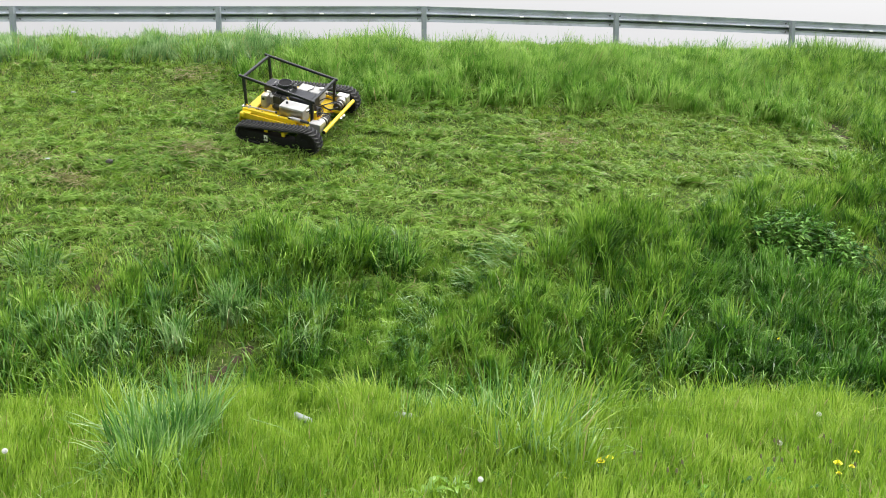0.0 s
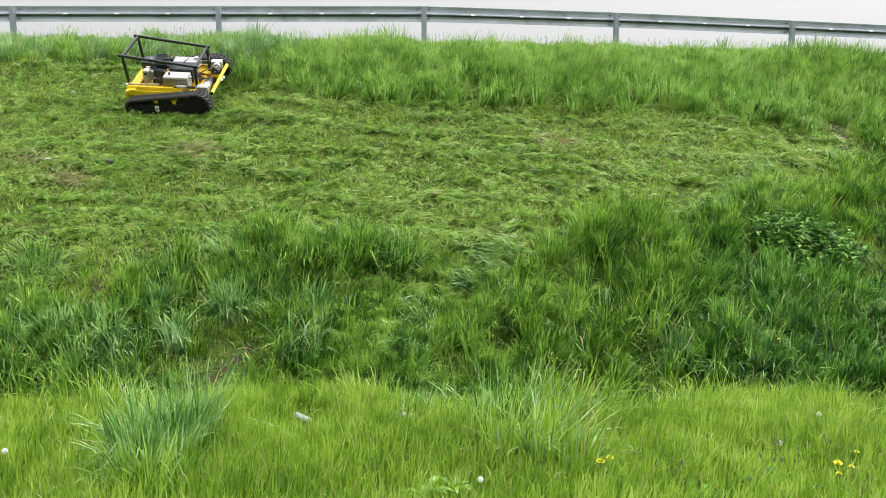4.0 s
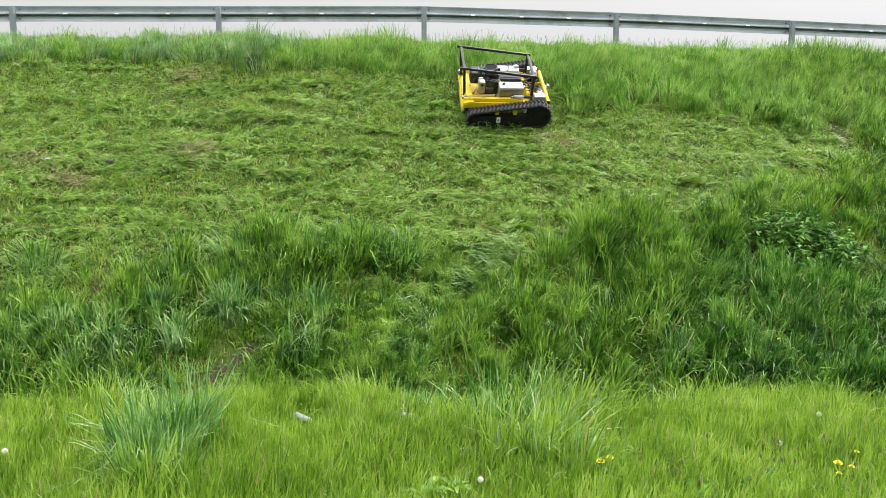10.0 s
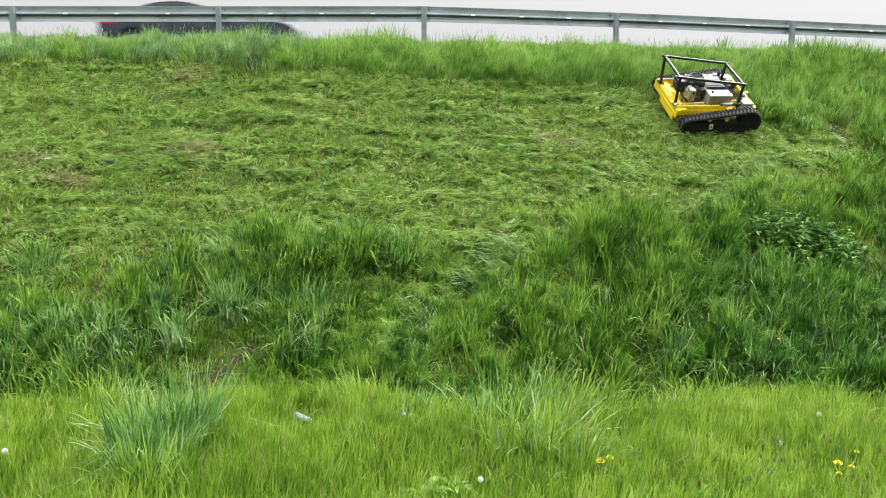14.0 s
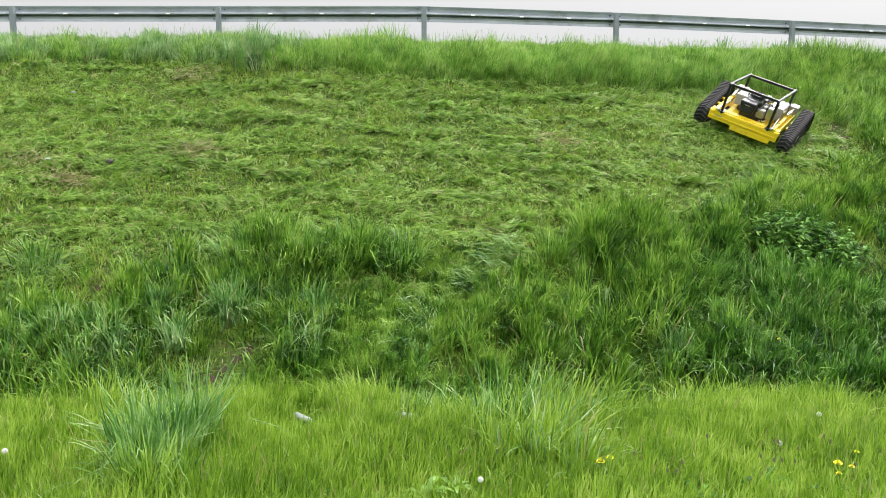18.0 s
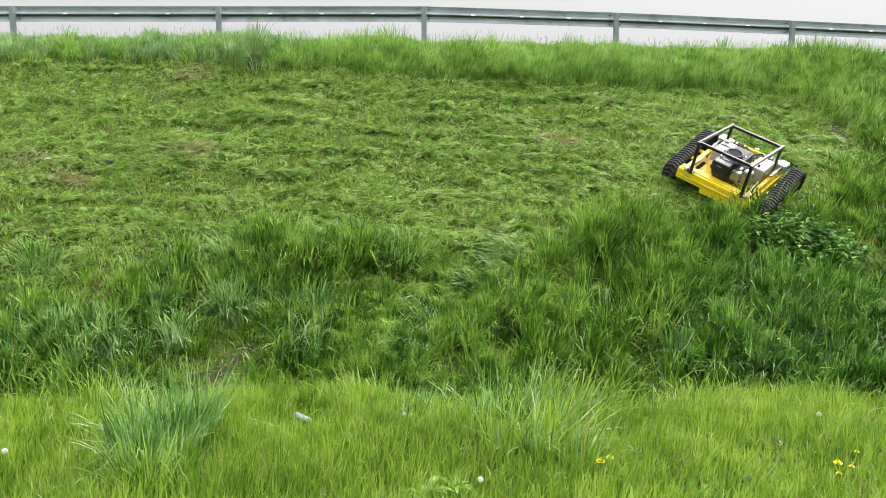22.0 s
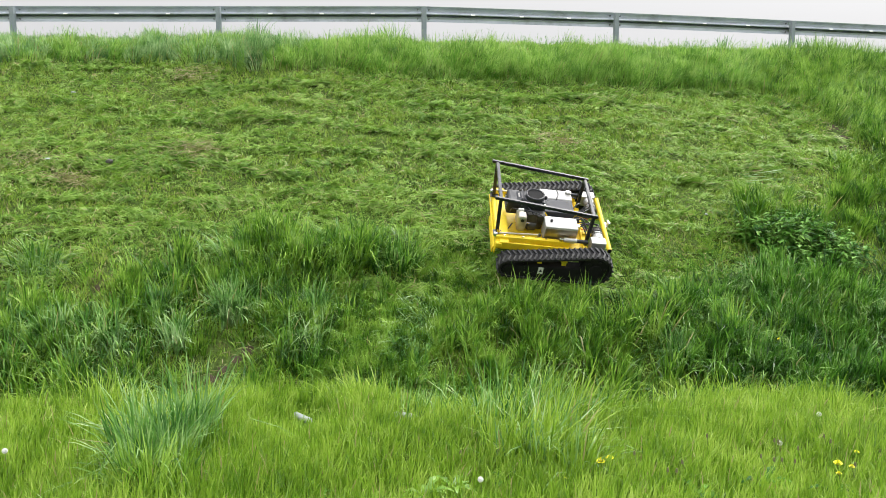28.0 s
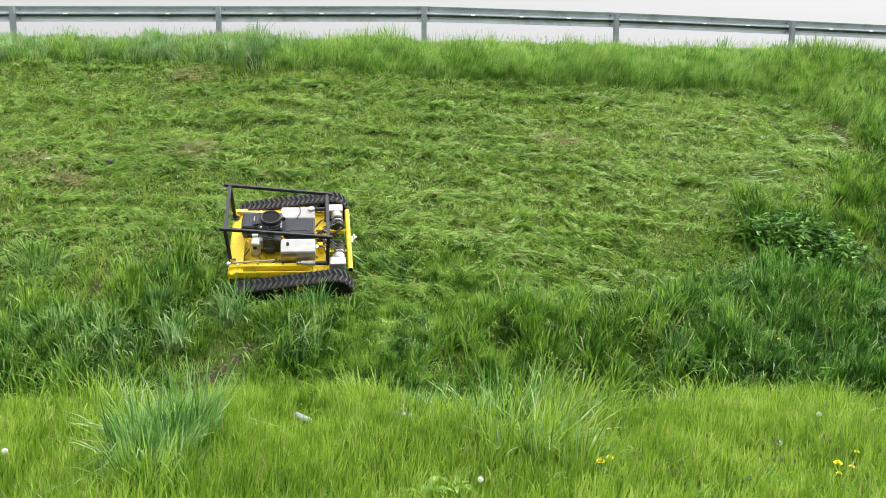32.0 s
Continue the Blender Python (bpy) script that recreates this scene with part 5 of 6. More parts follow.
def build_track(mower, sgn):
    y0, y1 = sgn * 0.555, sgn * 0.735
    b = bmesh.new()
    inner, outer = belt_loop(-0.008, 90), belt_loop(0.012, 90)
    rings = []
    for (xi, zi, _), (xo, zo, _) in zip(inner, outer):
        rings.append([b.verts.new(q) for q in ((xi, y0, zi), (xo, y0, zo), (xo, y1, zo), (xi, y1, zi))])
    for r0, r1 in zip(rings, rings[1:] + rings[:1]):
        for k in range(4):
            b.faces.new((r0[k], r0[(k + 1) % 4], r1[(k + 1) % 4], r1[k]))
    bmesh.ops.recalc_face_normals(b, faces=b.faces)
    track = part("track", b, RUBBER, mower, "black dusty rubber track with chevron lugs")
    # chevron lugs
    lug = bmesh.new()
    for s in (1, -1):
        lug = box((0.022, 0.098, 0.020), (0.014, s * 0.043, 0.008), 0.005, 1, lug, (0, 0, s * 24))
    first = None
    for x, z, a in belt_loop(0.012, 50):
        m = Matrix.Translation((x, (y0 + y1) / 2, z)) @ Matrix.Rotation(-a, 4, "Y") @ Matrix.Rotation(math.pi, 4, "X") @ Matrix.Rotation(math.pi, 4, "Z")
        if first is None:
            first = part("lug", lug, LUG, track, m=m)
        else:
            again(first, m)
    # frame with rollers
    frame_b = prism([(-0.50, 0.06), (-0.45, 0.004), (0.42, 0.004), (0.50, 0.06), (0.48, 0.13), (0.36, 0.175), (-0.38, 0.155), (-0.49, 0.12)], sgn * 0.60, sgn * 0.722, 0.008)
    part("track_frame", frame_b, MATTE_BLACK, track, "black steel track frame")
    for x in (-0.24, -0.08, 0.08, 0.24):
        part("roller", tube((x, sgn * 0.58, 0.045), (x, sgn * 0.718, 0.045), 0.045, sides=18, bevel=0.006), STEEL_DARK, track)
        part("bolt", tube((x - 0.03, sgn * 0.72, 0.075), (x - 0.03, sgn * 0.730, 0.075), 0.010, sides=6), CHROME, track)
    for (cx, cz), r, name in ((REAR_C, REAR_R, "idler_wheel"), (FRONT_C, FRONT_R, "drive_sprocket")):
        w = tube((0, sgn * 0.57, 0), (0, sgn * 0.715, 0), r - 0.012, sides=28, bevel=0.012)
        w = tube((0, sgn * 0.71, 0), (0, sgn * 0.73, 0), r * 0.42, w, 20, bevel=0.004)
        for k in range(6):
            a = k * math.pi / 3
            w = tube((r * 0.66 * math.cos(a), sgn * 0.71, r * 0.66 * math.sin(a)), (r * 0.66 * math.cos(a), sgn * 0.727, r * 0.66 * math.sin(a)), r * 0.1, w, 10)
        wheel = part(name, w, MATTE_BLACK, track, m=Matrix.Translation((cx, 0, cz)))
        WHEELS.append((wheel, cx, cz, r + 0.02))
    for x in (-0.12, 0.14):
        br = box((0.07, 0.16, 0.022), (x, sgn * 0.60, 0.215), 0.006)
        br = box((0.05, 0.022, 0.055), (x, sgn * 0.674, 0.198), 0.005, 2, br)
        part("bracket", br, YELLOW, track, "yellow bracket")
    part("sticker", box((0.055, 0.003, 0.09), (-0.10, sgn * 0.7235, 0.108), 0.001, 1), PAPER, track, "white warning sticker")
    part("sticker_mark", prism([(-0.118, 0.092), (-0.082, 0.092), (-0.10, 0.132)], sgn * 0.7255, sgn * 0.7275, 0), BLACK_PLASTIC, track)


def build_mower():
    mower = new("slope_mower")
    tagged(mower, "yellow remote-controlled tracked slope mower with black roll bar", "mower")
    for sgn in (1, -1):
        build_track(mower, sgn)
    # deck: pan, rims, ribs
    b = box((1.02, 0.98, 0.03), (-0.10, 0, 0.185), 0.008)
    b = box((0.40, 0.9, 0.05), (-0.40, 0, 0.165), 0.012, 2, b)
    deck = part("deck", b, YELLOW, mower, "yellow welded steel deck")
    for y in (-0.487, 0.487):
        part("deck_rim", box((1.0, 0.016, 0.07), (-0.10, y, 0.225), 0.004), YELLOW, deck)
    part("rear_beam", box((0.06, 1.06, 0.05), (-0.557, 0, 0.245), 0.01), YELLOW, deck)
    part("rear_beam_lip", box((0.10, 1.03, 0.018), (-0.50, 0, 0.272), 0.005), YELLOW, deck)
    part("front_beam", box((0.05, 0.92, 0.06), (0.40, 0, 0.20), 0.008), YELLOW, deck)
    # slanted rear apron in two steps with clipped corners
    ap = prism([(-0.580, 0.262), (-0.592, 0.256), (-0.602, 0.135), (-0.590, 0.13), (-0.575, 0.245)], -0.525, 0.525, 0.003)
    part("rear_apron", ap, YELLOW, mower, "steep yellow rear apron")
    ap = prism([(-0.592, 0.15), (-0.606, 0.145), (-0.614, 0.075), (-0.602, 0.07)], -0.44, 0.16, 0.003)
    part("lower_apron", ap, YELLOW, mower, "dented yellow lower apron")
    part("data_plate", box((0.002, 0.11, 0.035), (-0.600, 0.38, 0.20), 0, rot=(0, -8, 0)), SILVER, mower, "small metal data plate")
    # side rails with struts and rods
    for sgn in (1, -1):
        y = sgn * 0.43
        rail = part("side_rail", box((0.80, 0.045, 0.065), (-0.19, y, 0.275), 0.008), YELLOW, mower, "yellow side rail")
        part("slot", box((0.10, 0.004, 0.022), (-0.02, y - sgn * 0.0235, 0.278), 0.003), BLACK_PLASTIC, rail)
        part("slot", box((0.07, 0.004, 0.022), (0.10, y - sgn * 0.0235, 0.278), 0.003), BLACK_PLASTIC, rail)
        rod = part("push_rod", tube((-0.56, y - sgn * 0.02, 0.322), (-0.12, y - sgn * 0.055, 0.318), 0.010, sides=10), MUFFLER, mower, "thin bare steel push rod")
        part("rod_end", ball((-0.593, sgn * 0.407, 0.30), 0.030, segs=14), CHROME, rod)
        part("rod_end", ball((-0.12, y - sgn * 0.055, 0.318), 0.018, segs=10), STEEL_DARK, rod)
        cyl = part("lift_cylinder", tube((0.14, y, 0.325), (0.28, y + sgn * 0.01, 0.33), 0.026, sides=16, bevel=0.004), SILVER, mower, "pale hydraulic cylinder")
        part("cylinder_end", tube((0.28, y + sgn * 0.01, 0.33), (0.40, y + sgn * 0.015, 0.33), 0.021, sides=14, bevel=0.003), BLACK_PLASTIC, cyl, "black cylinder end")
        part("clevis", box((0.05, 0.035, 0.045), (0.115, y, 0.32), 0.008), CHROME, cyl)
        part("gusset", prism([(-0.58, 0.25), (-0.46, 0.25), (-0.58, 0.34)], sgn * 0.37 - 0.005, sgn * 0.37 + 0.005, 0.001), YELLOW, mower)
    # roll bar
    cage = part("roll_bar", square_tube((-0.60, 0.358, 0.72), (-0.60, -0.358, 0.72), 0.036), BLACK_PAINT, mower, "black square-tube roll bar")
    part("bar", square_tube((0.415, 0.358, 0.605), (0.415, -0.358, 0.605), 0.036), BLACK_PAINT, cage)
    for s in (1, -1):
        part("bar", square_tube((-0.645, s * 0.358, 0.7305), (0.44, s * 0.358, 0.6105), 0.034), BLACK_PAINT, cage)
        part("post", square_tube((-0.575, s * 0.354, 0.26), (-0.60, s * 0.356, 0.70), 0.036, up=(1, 0, 0)), BLACK_PAINT, cage)
        part("post", square_tube((0.405, s * 0.354, 0.24), (0.413, s * 0.356, 0.59), 0.036, up=(1, 0, 0)), BLACK_PAINT, cage)
        part("foot_plate", box((0.09, 0.08, 0.012), (-0.573, s * 0.354, 0.287), 0.003), BLACK_PAINT, cage)
    # engine
    eng = part("engine", box((0.26, 0.30, 0.24), (-0.19, 0.02, 0.32), 0.03, 3), STEEL_DARK, mower, "black petrol engine")
    cowl = box((0.27, 0.27, 0.10), (-0.185, 0.03, 0.470), 0.045, 4)
    cowl = tube((-0.175, 0.02, 0.50), (-0.175, 0.02, 0.565), 0.112, cowl, 32, 0.100, bevel=0.008)
    part("cowl", cowl, BLACK_PLASTIC, eng, "black plastic engine cowl", smooth=False)
    ring = tube((-0.175, 0.02, 0.563), (-0.175, 0.02, 0.5675), 0.088, sides=30)
    for k in range(6):
        a = 2 * math.pi * k / 6 + 0.3
        part("cowl_rib", box((0.075, 0.022, 0.05), (-0.175 + 0.118 * math.cos(a), 0.02 + 0.118 * math.sin(a), 0.51), 0.01, 2, rot=(0, 0, math.degrees(a))), BLACK_PLASTIC, eng)
    part("air_intake", ring, MATTE_BLACK, eng, "round dark intake screen")
    rim = [(-0.175 + 0.098 * math.cos(2 * math.pi * k / 24), 0.02 + 0.098 * math.sin(2 * math.pi * k / 24), 0.567) for k in range(25)]
    part("intake_rim", hose(rim, 0.011, steps=1), BLACK_PLASTIC, eng, smooth=True)
    fl = box((0.15, 0.24, 0.19), (-0.395, 0.055, 0.415), 0.03, 3)
    for v in fl.verts:
        if v.co.z < 0.40:
            v.co.y = 0.055 + 0.76 * (v.co.y - 0.055)
    part("air_filter", fl, BLACK_PLASTIC, eng, "black ribbed air filter box")
    for k in range(4):
        part("filter_rib", box((0.012, 0.17, 0.012), (-0.475, 0.055, 0.37 + 0.028 * k), 0.004, 1), BLACK_PLASTIC, eng)
    part("filter_badge", box((0.003, 0.07, 0.012), (-0.484, 0.055, 0.465), 0), SILVER, eng, "plain pale badge")
    muf = part("muffler", box((0.10, 0.125, 0.20), (-0.325, -0.275, 0.405), 0.042, 4), MUFFLER, eng, "bare metal muffler with heat shield")
    part("exhaust_slot", tube((-0.325, -0.335, 0.455), (-0.325, -0.340, 0.455), 0.02, sides=12), BLACK_PLASTIC, muf)
    # sculpted cowl: sloping shoulders towards the filter, ridges round the intake, bolts, a plain badge
    sh = prism([(-0.40, 0.50), (-0.30, 0.535), (-0.22, 0.535), (-0.20, 0.45), (-0.40, 0.44)], -0.06, 0.15, 0.02)
    part("cowl_shoulder", sh, BLACK_PLASTIC, eng)
    for rr, zz in ((0.122, 0.528), (0.138, 0.508)):
        arc = [(-0.175 + rr * math.cos(a), 0.02 + rr * math.sin(a), zz) for a in [math.radians(50 + 13 * k) for k in range(21)]]
        part("cowl_ridge", hose(arc, 0.008, steps=1), BLACK_PLASTIC, eng, smooth=True)
    part("cowl_badge", box((0.014, 0.075, 0.003), (-0.345, 0.05, 0.5235), 0, rot=(0, -19, 0)), SILVER, eng, "plain pale badge")
    for x, y in ((-0.30, 0.14), (-0.07, 0.14), (-0.07, -0.09), (-0.27, -0.09)):
        part("bolt", tube((x, y, 0.505), (x, y, 0.53), 0.009, sides=6), CHROME, eng)
    part("valve_cover", box((0.10, 0.11, 0.09), (-0.10, -0.15, 0.40), 0.022, 3), STEEL_DARK, eng)
    part("fuel_filter", tube((-0.36, -0.165, 0.475), (-0.30, -0.175, 0.485), 0.018, sides=14, bevel=0.006), PAPER, eng, "small white fuel filter")
    part("fuel_hose", hose([(-0.30, -0.175, 0.485), (-0.24, -0.21, 0.50), (-0.12, -0.22, 0.47), (-0.05, -0.20, 0.40)], 0.006), BLACK_PLASTIC, eng)
    part("fuel_hose", hose([(-0.36, -0.165, 0.475), (-0.42, -0.13, 0.46), (-0.43, -0.05, 0.36)], 0.006), BLACK_PLASTIC, eng)
    part("throttle_rod", tube((-0.38, -0.20, 0.33), (-0.22, -0.235, 0.36), 0.004, sides=6), CHROME, eng)
    part("dipstick", hose([(-0.05, -0.10, 0.28), (0.0, -0.14, 0.34), (-0.06, -0.16, 0.46)], 0.007), YELLOW, eng, "yellow dipstick tube")
    part("starter", tube((-0.10, 0.19, 0.32), (-0.30, 0.19, 0.32), 0.042, sides=16, bevel=0.006), STEEL_DARK, eng)
    part("carburettor", box((0.11, 0.12, 0.13), (-0.31, -0.13, 0.36), 0.02, 2), SILVER, eng, "dull aluminium carburettor")
    part("crankcase", tube((-0.24, -0.16, 0.30), (-0.14, -0.16, 0.30), 0.07, sides=18, bevel=0.01), STEEL_DARK, eng)
    for k in range(5):
        part("cooling_fin", box((0.10, 0.012, 0.11), (-0.20, -0.13 - 0.018 * k, 0.40), 0.002, 1), STEEL_DARK, eng)
    part("spark_lead", hose([(-0.25, -0.10, 0.47), (-0.22, -0.19, 0.49), (-0.16, -0.2, 0.40)], 0.006), BLACK_PLASTIC, eng)
    # fuel tank, panel, battery box
    tank = part("fuel_tank", box((0.36, 0.19, 0.17), (0.105, 0.252, 0.358), 0.018, 3), WHITE_BOX, mower, "white fuel tank")
    part("filler_cap", tube((0.248, 0.295, 0.435), (0.248, 0.295, 0.468), 0.036, sides=20, bevel=0.006), SILVER, tank, "silver filler cap")
    part("strap", hose([(0.10, 0.155, 0.36), (0.10, 0.158, 0.446), (0.13, 0.25, 0.449), (0.12, 0.346, 0.446)], 0.005), BLACK_PLASTIC, tank)
    panel = part("control_box", box((0.34, 0.25, 0.20), (0.108, 0.03, 0.34), 0.012, 2), PANEL, mower, "flat black control box")
    for x in (0.0, 0.215):
        for y in (-0.055, 0.115):
            part("screw", tube((x, y, 0.438), (x, y, 0.446), 0.012, sides=8), STEEL_DARK, panel)
    part("panel_plate", box((0.27, 0.17, 0.006), (0.108, 0.03, 0.442), 0.003), PANEL, panel)
    bat = part("battery_box", box((0.355, 0.20, 0.20), (0.106, -0.28, 0.34), 0.010, 2), WHITE_BOX, mower, "white sheet-metal battery box")
    part("box_knob", tube((0.0, -0.275, 0.435), (0.0, -0.275, 0.468), 0.016, sides=12, bevel=0.004), BLACK_PLASTIC, bat, "black knob")
    part("box_side", box((0.345, 0.004, 0.165), (0.106, -0.3815, 0.335), 0.001, 1), BRUSHED, bat, "aluminium side with the deck's reflection tinted into its colour")
    part("label_bar", box((0.16, 0.003, 0.022), (0.115, -0.385, 0.35), 0), MUFFLER, bat)
    part("terminal", box((0.03, 0.05, 0.03), (0.30, -0.27, 0.40), 0.006), CHROME, bat)
    # front: motors, bumper, hitch
    for s in (1, -1):
        mo = box((0.165, 0.115, 0.13), (0.51, s * 0.435, 0.30), 0.014, 2)
        motor = part("drive_motor", mo, SILVER, mower, "pale drive motor with ribbed black end")
        body = tube((0.52, s * 0.38, 0.305), (0.535, s * 0.30, 0.30), 0.062, sides=20, bevel=0.005)
        part("motor_flange", body, SILVER, motor)
        for k in range(5):
            y = s * (0.29 - 0.026 * k)
            part("motor_ring", tube((0.538, y, 0.298), (0.538, y - s * 0.019, 0.298), 0.060 - 0.003 * (k % 2), sides=20, bevel=0.004), STEEL_DARK if k != 1 else SILVER, motor)
        part("motor_hose", hose([(0.54, s * 0.16, 0.30), (0.56, s * 0.11, 0.33), (0.48, s * 0.06, 0.30), (0.36, s * 0.10, 0.30)], 0.011), BLACK_PLASTIC, motor)
        part("strut", box((0.25, 0.035, 0.04), (0.52, s * 0.17, 0.235), 0.006), YELLOW, mower)
    bump_b = tube((0.644, -0.488, 0.274), (0.644, 0.488, 0.274), 0.026, sides=16, bevel=0.005)
    bumper = part("bumper", bump_b, YELLOW, mower, "yellow round front bumper bar", smooth=False)
    part("hitch_plate", box((0.06, 0.09, 0.016), (0.675, 0, 0.262), 0.004), CHROME, bumper)
    part("hitch_ball", ball((0.71, 0, 0.285), 0.024, segs=14), CHROME, bumper, "bright tow knob")
    part("hitch_pin", tube((0.705, 0.035, 0.225), (0.705, 0.035, 0.30), 0.013, sides=10, bevel=0.003), CHROME, bumper)
    for k, (x, y) in enumerate(((0.34, 0.12), (0.345, 0.0), (0.34, -0.13))):
        part("valve", box((0.05, 0.05, 0.11), (x, y, 0.27), 0.008), YELLOW if k != 1 else STEEL_DARK, mower)
    for pts in ([(0.30, -0.20, 0.33), (0.36, -0.24, 0.38), (0.40, -0.31, 0.33)], [(0.30, -0.05, 0.36), (0.37, -0.12, 0.40), (0.42, -0.22, 0.32)],
                [(0.29, 0.10, 0.36), (0.36, 0.18, 0.39), (0.42, 0.27, 0.33)], [(-0.10, -0.39, 0.24), (-0.25, -0.34, 0.22), (-0.42, -0.36, 0.215), (-0.45, -0.26, 0.22)],
                [(-0.40, -0.18, 0.30), (-0.46, -0.26, 0.24), (-0.50, -0.36, 0.22)], [(0.15, 0.34, 0.30), (0.25, 0.39, 0.34), (0.38, 0.37, 0.33)]):
        part("cable", hose(pts, 0.007), BLACK_PLASTIC, mower)
    # wiring and hoses round the front motors, bolts on the deck
    for s in (1, -1):
        for k in range(3):
            part("cable", hose([(0.30, s * (0.02 + 0.03 * k), 0.28 + 0.02 * k), (0.40, s * (0.06 + 0.05 * k), 0.36 - 0.02 * k), (0.47, s * (0.14 + 0.04 * k), 0.35), (0.52, s * (0.20 + 0.05 * k), 0.33)], 0.006), BLACK_PLASTIC, mower)
        part("cable", hose([(0.29, s * 0.08, 0.25), (0.40, s * 0.13, 0.27), (0.50, s * 0.10, 0.24)], 0.005), RED_LENS, mower, "red cable")
        for x in (-0.50, -0.30, -0.05, 0.15, 0.35):
            part("bolt", tube((x, s * 0.43, 0.305), (x, s * 0.43, 0.318), 0.011, sides=6), CHROME, mower)
        part("end_cap", tube((0.644, s * 0.486, 0.274), (0.644, s * 0.492, 0.274), 0.024, sides=16), MATTE_BLACK, mower)
    part("deck_cable", hose([(-0.47, -0.20, 0.206), (-0.43, -0.30, 0.207), (-0.34, -0.345, 0.206), (-0.20, -0.36, 0.207), (-0.05, -0.33, 0.24)], 0.006), BLACK_PLASTIC, mower)
    part("deck_cable", hose([(-0.30, -0.33, 0.206), (-0.20, -0.31, 0.208), (-0.08, -0.28, 0.23)], 0.005), STEEL_DARK, mower)
    # thin black plate on the pan in place of a shaded slot
    part("deck_slot_shade", box((0.30, 0.05, 0.004), (-0.22, 0.385, 0.203), 0), MATTE_BLACK, mower, "black plate standing in for the shade of a deck slot")
    return mower


MOWER = build_mower()


# ---------- vehicles on the road ----------
def road_wheel(car, x, y, r, width, sgn):
    w = part("wheel", tube((0, -width / 2, 0), (0, width / 2, 0), r, sides=28, bevel=0.03), RUBBER, car, "black tyre with grey rim", m=Matrix.Translation((x, y, r)))
    rim = tube((0, sgn * (width / 2 - 0.02), 0), (0, sgn * (width / 2 + 0.004), 0), r * 0.64, sides=24, bevel=0.01)
    part("rim", rim, SILVER, w)
    for k in range(5):
        a = 2 * math.pi * k / 5
        part("spoke_gap", tube((r * 0.42 * math.cos(a), sgn * width / 2, r * 0.42 * math.sin(a)), (r * 0.42 * math.cos(a), sgn * (width / 2 + 0.007), r * 0.42 * math.sin(a)), r * 0.12, sides=10), BLACK_PLASTIC, w)
    return w


def outline_with_arches(points, arches, floor):
    """Closes an outline along the floor with half-round wheel openings."""
    out = list(points)
    for x, r in sorted(arches, reverse=True):
        for i in range(11):
            a = math.pi * i / 10
            out.append((x + r * math.cos(a), floor + r * math.sin(a) * 1.02 + 0.1))
    return out


def build_car():
    car = new("grey_car")
    tagged(car, "slate grey estate car driving along the road", "car")
    top = [(-2.08, 0.30), (-2.12, 0.62), (-2.02, 0.92), (-1.0, 0.97), (0.75, 0.94), (1.5, 0.86), (2.12, 0.70), (2.22, 0.45), (2.12, 0.22)]
    body = prism(outline_with_arches(top, [(1.35, 0.36), (-1.35, 0.36)], 0.2), -0.88, 0.88, 0.03)
    part("body", body, CAR_GREY, car)
    roof = prism([(-1.8, 0.90), (-1.2, 1.15), (-0.9, 1.22), (-0.5, 1.245), (-0.2, 1.225), (0.12, 1.15), (0.95, 0.91)], -0.80, 0.80, 0)
    for v in roof.verts:
        v.co.y *= 1 - 0.32 * max(0, v.co.z - 0.95)
    bmesh.ops.bevel(roof, geom=list(roof.edges), offset=0.05, segments=3, affect="EDGES")
    part("roof", roof, CAR_GREY, car)
    for s in (1, -1):
        for pts in (((-1.5, 0.95), (-1.15, 1.09), (-0.75, 1.16), (-0.70, 0.95)), ((-0.62, 0.95), (-0.66, 1.16), (-0.25, 1.15), (0.1, 1.09), (0.6, 0.95))):
            g = prism(pts, s * 0.735 - 0.075, s * 0.735 + 0.075, 0.004)
            for v in g.verts:
                v.co.y *= 1 - 0.30 * max(0, v.co.z - 1.0)
            part("side_window", g, GLASS_DARK, car)
        part("tail_lamp", box((0.36, 0.12, 0.09), (-1.93, s * 0.835, 0.765), 0.02), RED_LENS, car, "red tail lamp")
        part("head_lamp", box((0.30, 0.22, 0.12), (2.0, s * 0.72, 0.66), 0.03), REFLECT, car, "pale headlamp")
        part("mirror", box((0.14, 0.18, 0.12), (0.72, s * 0.96, 1.0), 0.03), CAR_GREY, car)
        for x in (1.35, -1.35):
            road_wheel(car, x, s * 0.76, 0.32, 0.21, s)
            part("wheel_well", tube((x, s * 0.45, 0.32), (x, s * 0.64, 0.32), 0.38, sides=24), BLACK_PLASTIC, car)
    return car


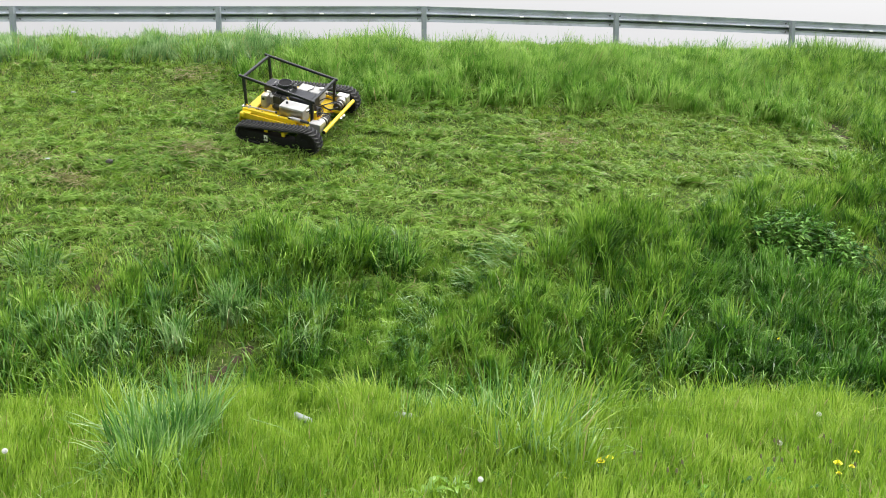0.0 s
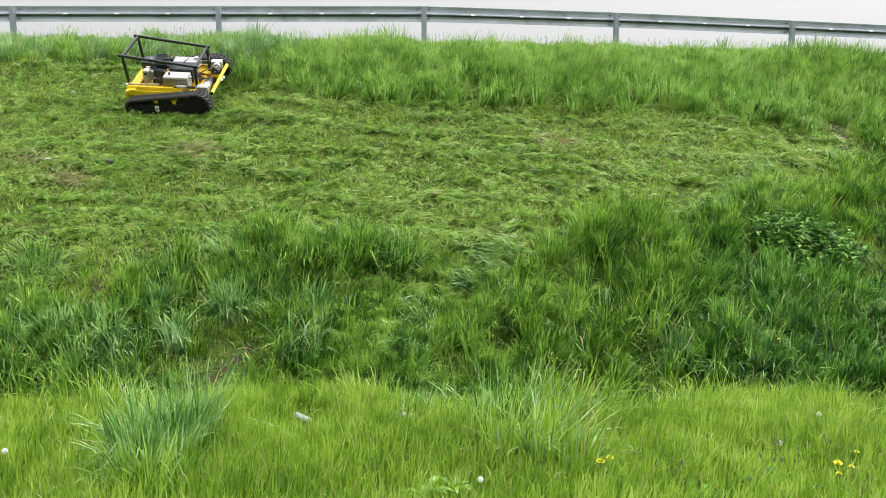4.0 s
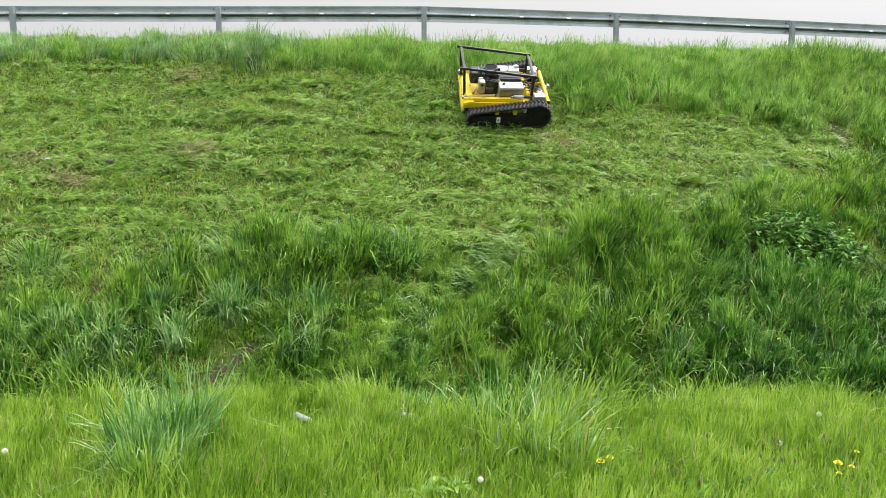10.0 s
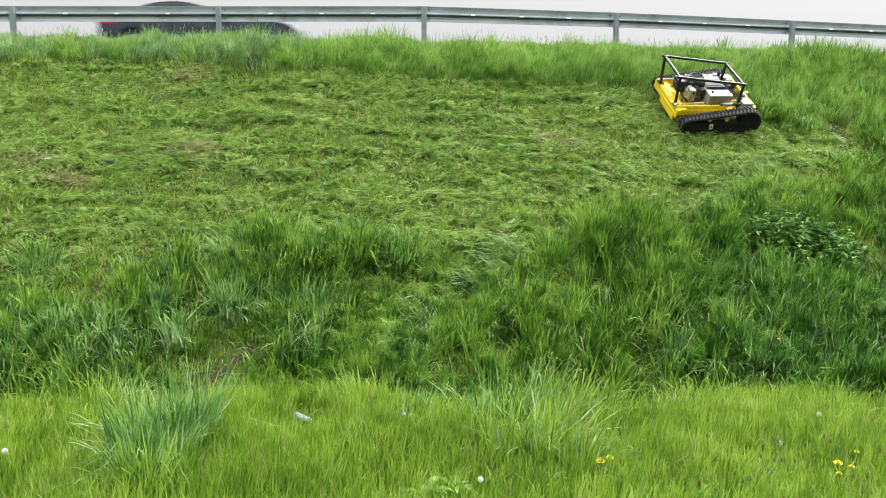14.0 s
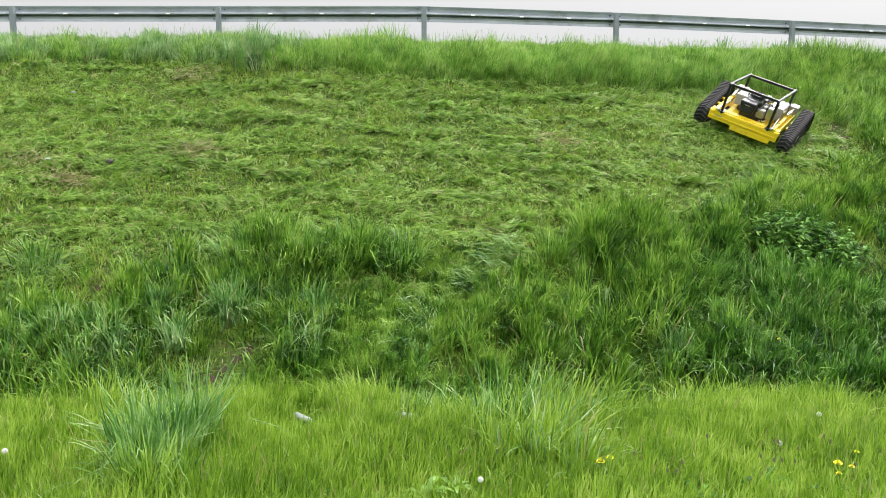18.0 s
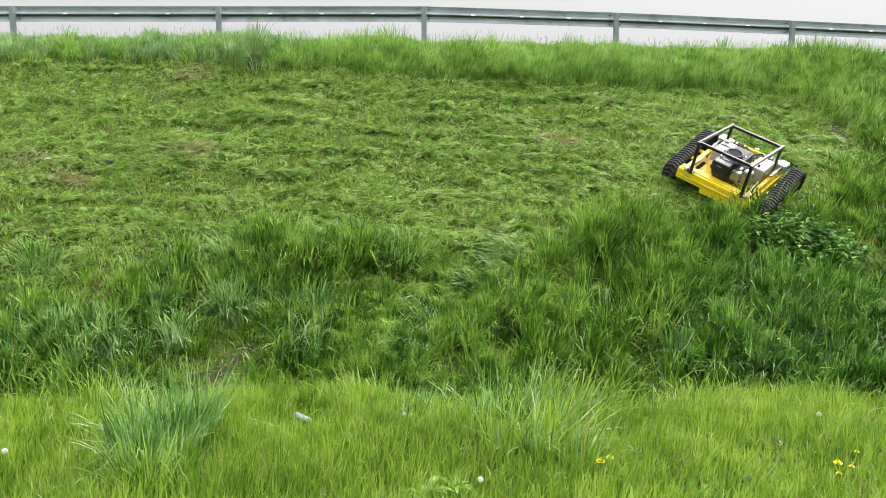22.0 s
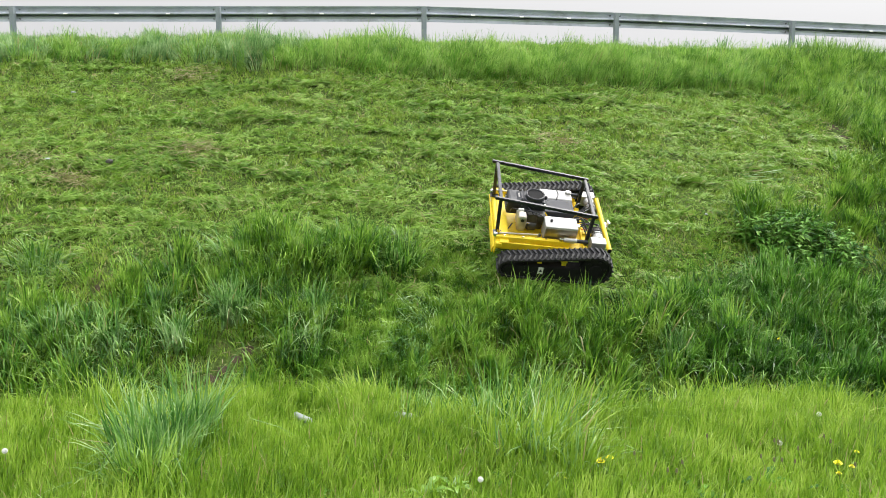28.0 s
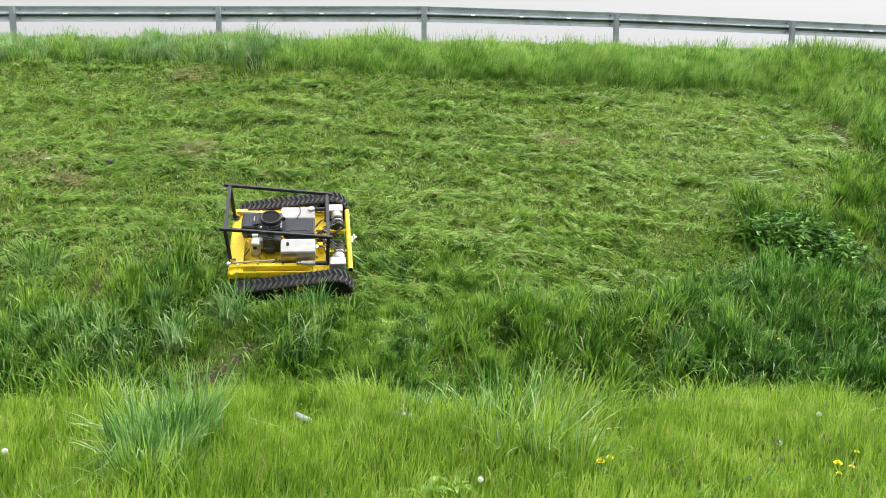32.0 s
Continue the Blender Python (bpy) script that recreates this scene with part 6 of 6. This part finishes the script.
def build_van():
    van = new("white_van")
    tagged(van, "long white panel van driving along the road", "van")
    top = [(-3.08, 0.35), (-3.13, 0.7), (-3.12, 2.2), (-3.05, 2.55), (0.75, 2.55), (1.1, 2.40), (1.95, 1.42), (2.68, 1.12), (2.80, 0.7), (2.72, 0.30)]
    body = prism(outline_with_arches(top, [(1.83, 0.38), (-1.83, 0.38)], 0.24), -0.98, 0.98, 0.05)
    for v in body.verts:
        v.co.y *= 1 - 0.06 * max(0, v.co.z - 1.2)
    part("body", body, CAR_WHITE, van)
    for s in (1, -1):
        g = prism([(0.80, 1.12), (0.82, 2.05), (1.18, 2.02), (1.80, 1.12)], s * 0.962 - 0.03, s * 0.962 + 0.03, 0.004)
        part("side_window", g, GLASS_DARK, van)
        part("stripe", box((1.30, 0.014, 0.05), (-1.55, s * 0.986, 1.19), 0.003), BLACK_PLASTIC, van, "black stripe")
        part("stripe", box((0.85, 0.012, 0.03), (-1.35, s * 0.986, 1.146), 0.003), RED_STRIPE, van, "dark red stripe")
        part("rub_strip", box((2.7, 0.016, 0.018), (0.0, s * 0.984, 0.60), 0.004), SILVER, van)
        part("tail_lamp", box((0.06, 0.12, 0.42), (-3.09, s * 0.88, 1.05), 0.02), RED_LENS, van, "red tail lamp")
        part("bumper_corner", box((0.38, 0.14, 0.34), (-2.94, s * 0.93, 0.55), 0.04), SILVER, van, "grey plastic bumper corner")
        part("mirror", box((0.14, 0.22, 0.30), (1.68, s * 1.12, 1.50), 0.04), BLACK_PLASTIC, van, "black door mirror")
        part("head_lamp", box((0.35, 0.20, 0.28), (2.52, s * 0.84, 0.98), 0.05), REFLECT, van)
        for x in (1.83, -1.83):
            road_wheel(van, x, s * 0.86, 0.36, 0.22, s)
            part("wheel_well", tube((x, s * 0.5, 0.44), (x, s * 0.74, 0.40), 0.42, sides=24), BLACK_PLASTIC, van)
    return van


CAR = build_car()
VAN = build_van()


# ---------- what moves ----------
def on_road(s, off):
    p, d = rail_at(s)
    q = p + Vector((-d.y, d.x)) * off
    # ease round the bend
    ahead = rail_at(s + 3)[1] + rail_at(s - 3)[1]
    return Matrix.Translation((q.x, q.y, 3.314)) @ pose(0, 0, 0, 0, 0, math.degrees(math.atan2(ahead.y, ahead.x)))


def drive(car, t_mid, s_mid, speed, off):
    times = [0.0] + [t_mid + dt for dt in (-8, -4, -2, -1, -0.75, -0.5, -0.25, 0, 0.25, 0.5, 0.75, 1, 1.5, 2)] + [32.0]
    times = sorted({round(t, 2) for t in times if 0 <= t <= 32})
    walk(car, [(t, on_road(s_mid + speed * (t - t_mid), off)) for t in times])


def motions():
    rows = [(r[0], pose(*r[1:4], *r[4:7])) for r in MOWER_ROWS]
    walk(MOWER, rows)
    # wheels roll by the way driven
    times = np.arange(0, 32.01, 0.25)
    mx, my, mz = (np.interp(times, R[:, 0], R[:, c]) for c in (1, 2, 3))
    hd = np.radians(np.interp(times, R[:, 0], R[:, 6]))
    step = np.diff(mx) * np.cos(hd[:-1]) + np.diff(my) / 0.87 * np.sin(hd[:-1])
    gone = np.concatenate([[0], np.cumsum(step)])
    for wheel, cx, cz, r in WHEELS:
        walk(wheel, [(float(t), Matrix.Translation((cx, 0, cz)) @ Matrix.Rotation(float(g) / r, 4, "Y")) for t, g in zip(times, gone)])
    drive(CAR, 14.2, -0.25, 26.0, 2.7)
    drive(VAN, 29.2, -3.1, 24.1, 2.7)
    for ob, t, o, way in FALLS:
        nrm = Vector(ground_normal(np.array([o[0]]), np.array([o[1]]))[0])
        axis = nrm.cross(way).normalized() if way.length > 1e-4 else Vector((1, 0, 0))
        rest = Matrix.Translation(o)
        keys = [(0.0, rest), (max(t - 0.4, 0.1), rest), (max(t, 0.2), rest)]
        for dt, deg, sink in ((0.12, 45, 0.03), (0.25, 87, 0.16)):
            keys.append((t + dt, Matrix.Translation((0, 0, -sink)) @ rest @ Matrix.Rotation(radians(deg), 4, axis)))
        keys = [k for k in keys if k[0] <= 32.0]
        if keys[-1][0] < 32.0:
            keys.append((32.0, keys[-1][1]))
        walk(ob, keys)


motions()
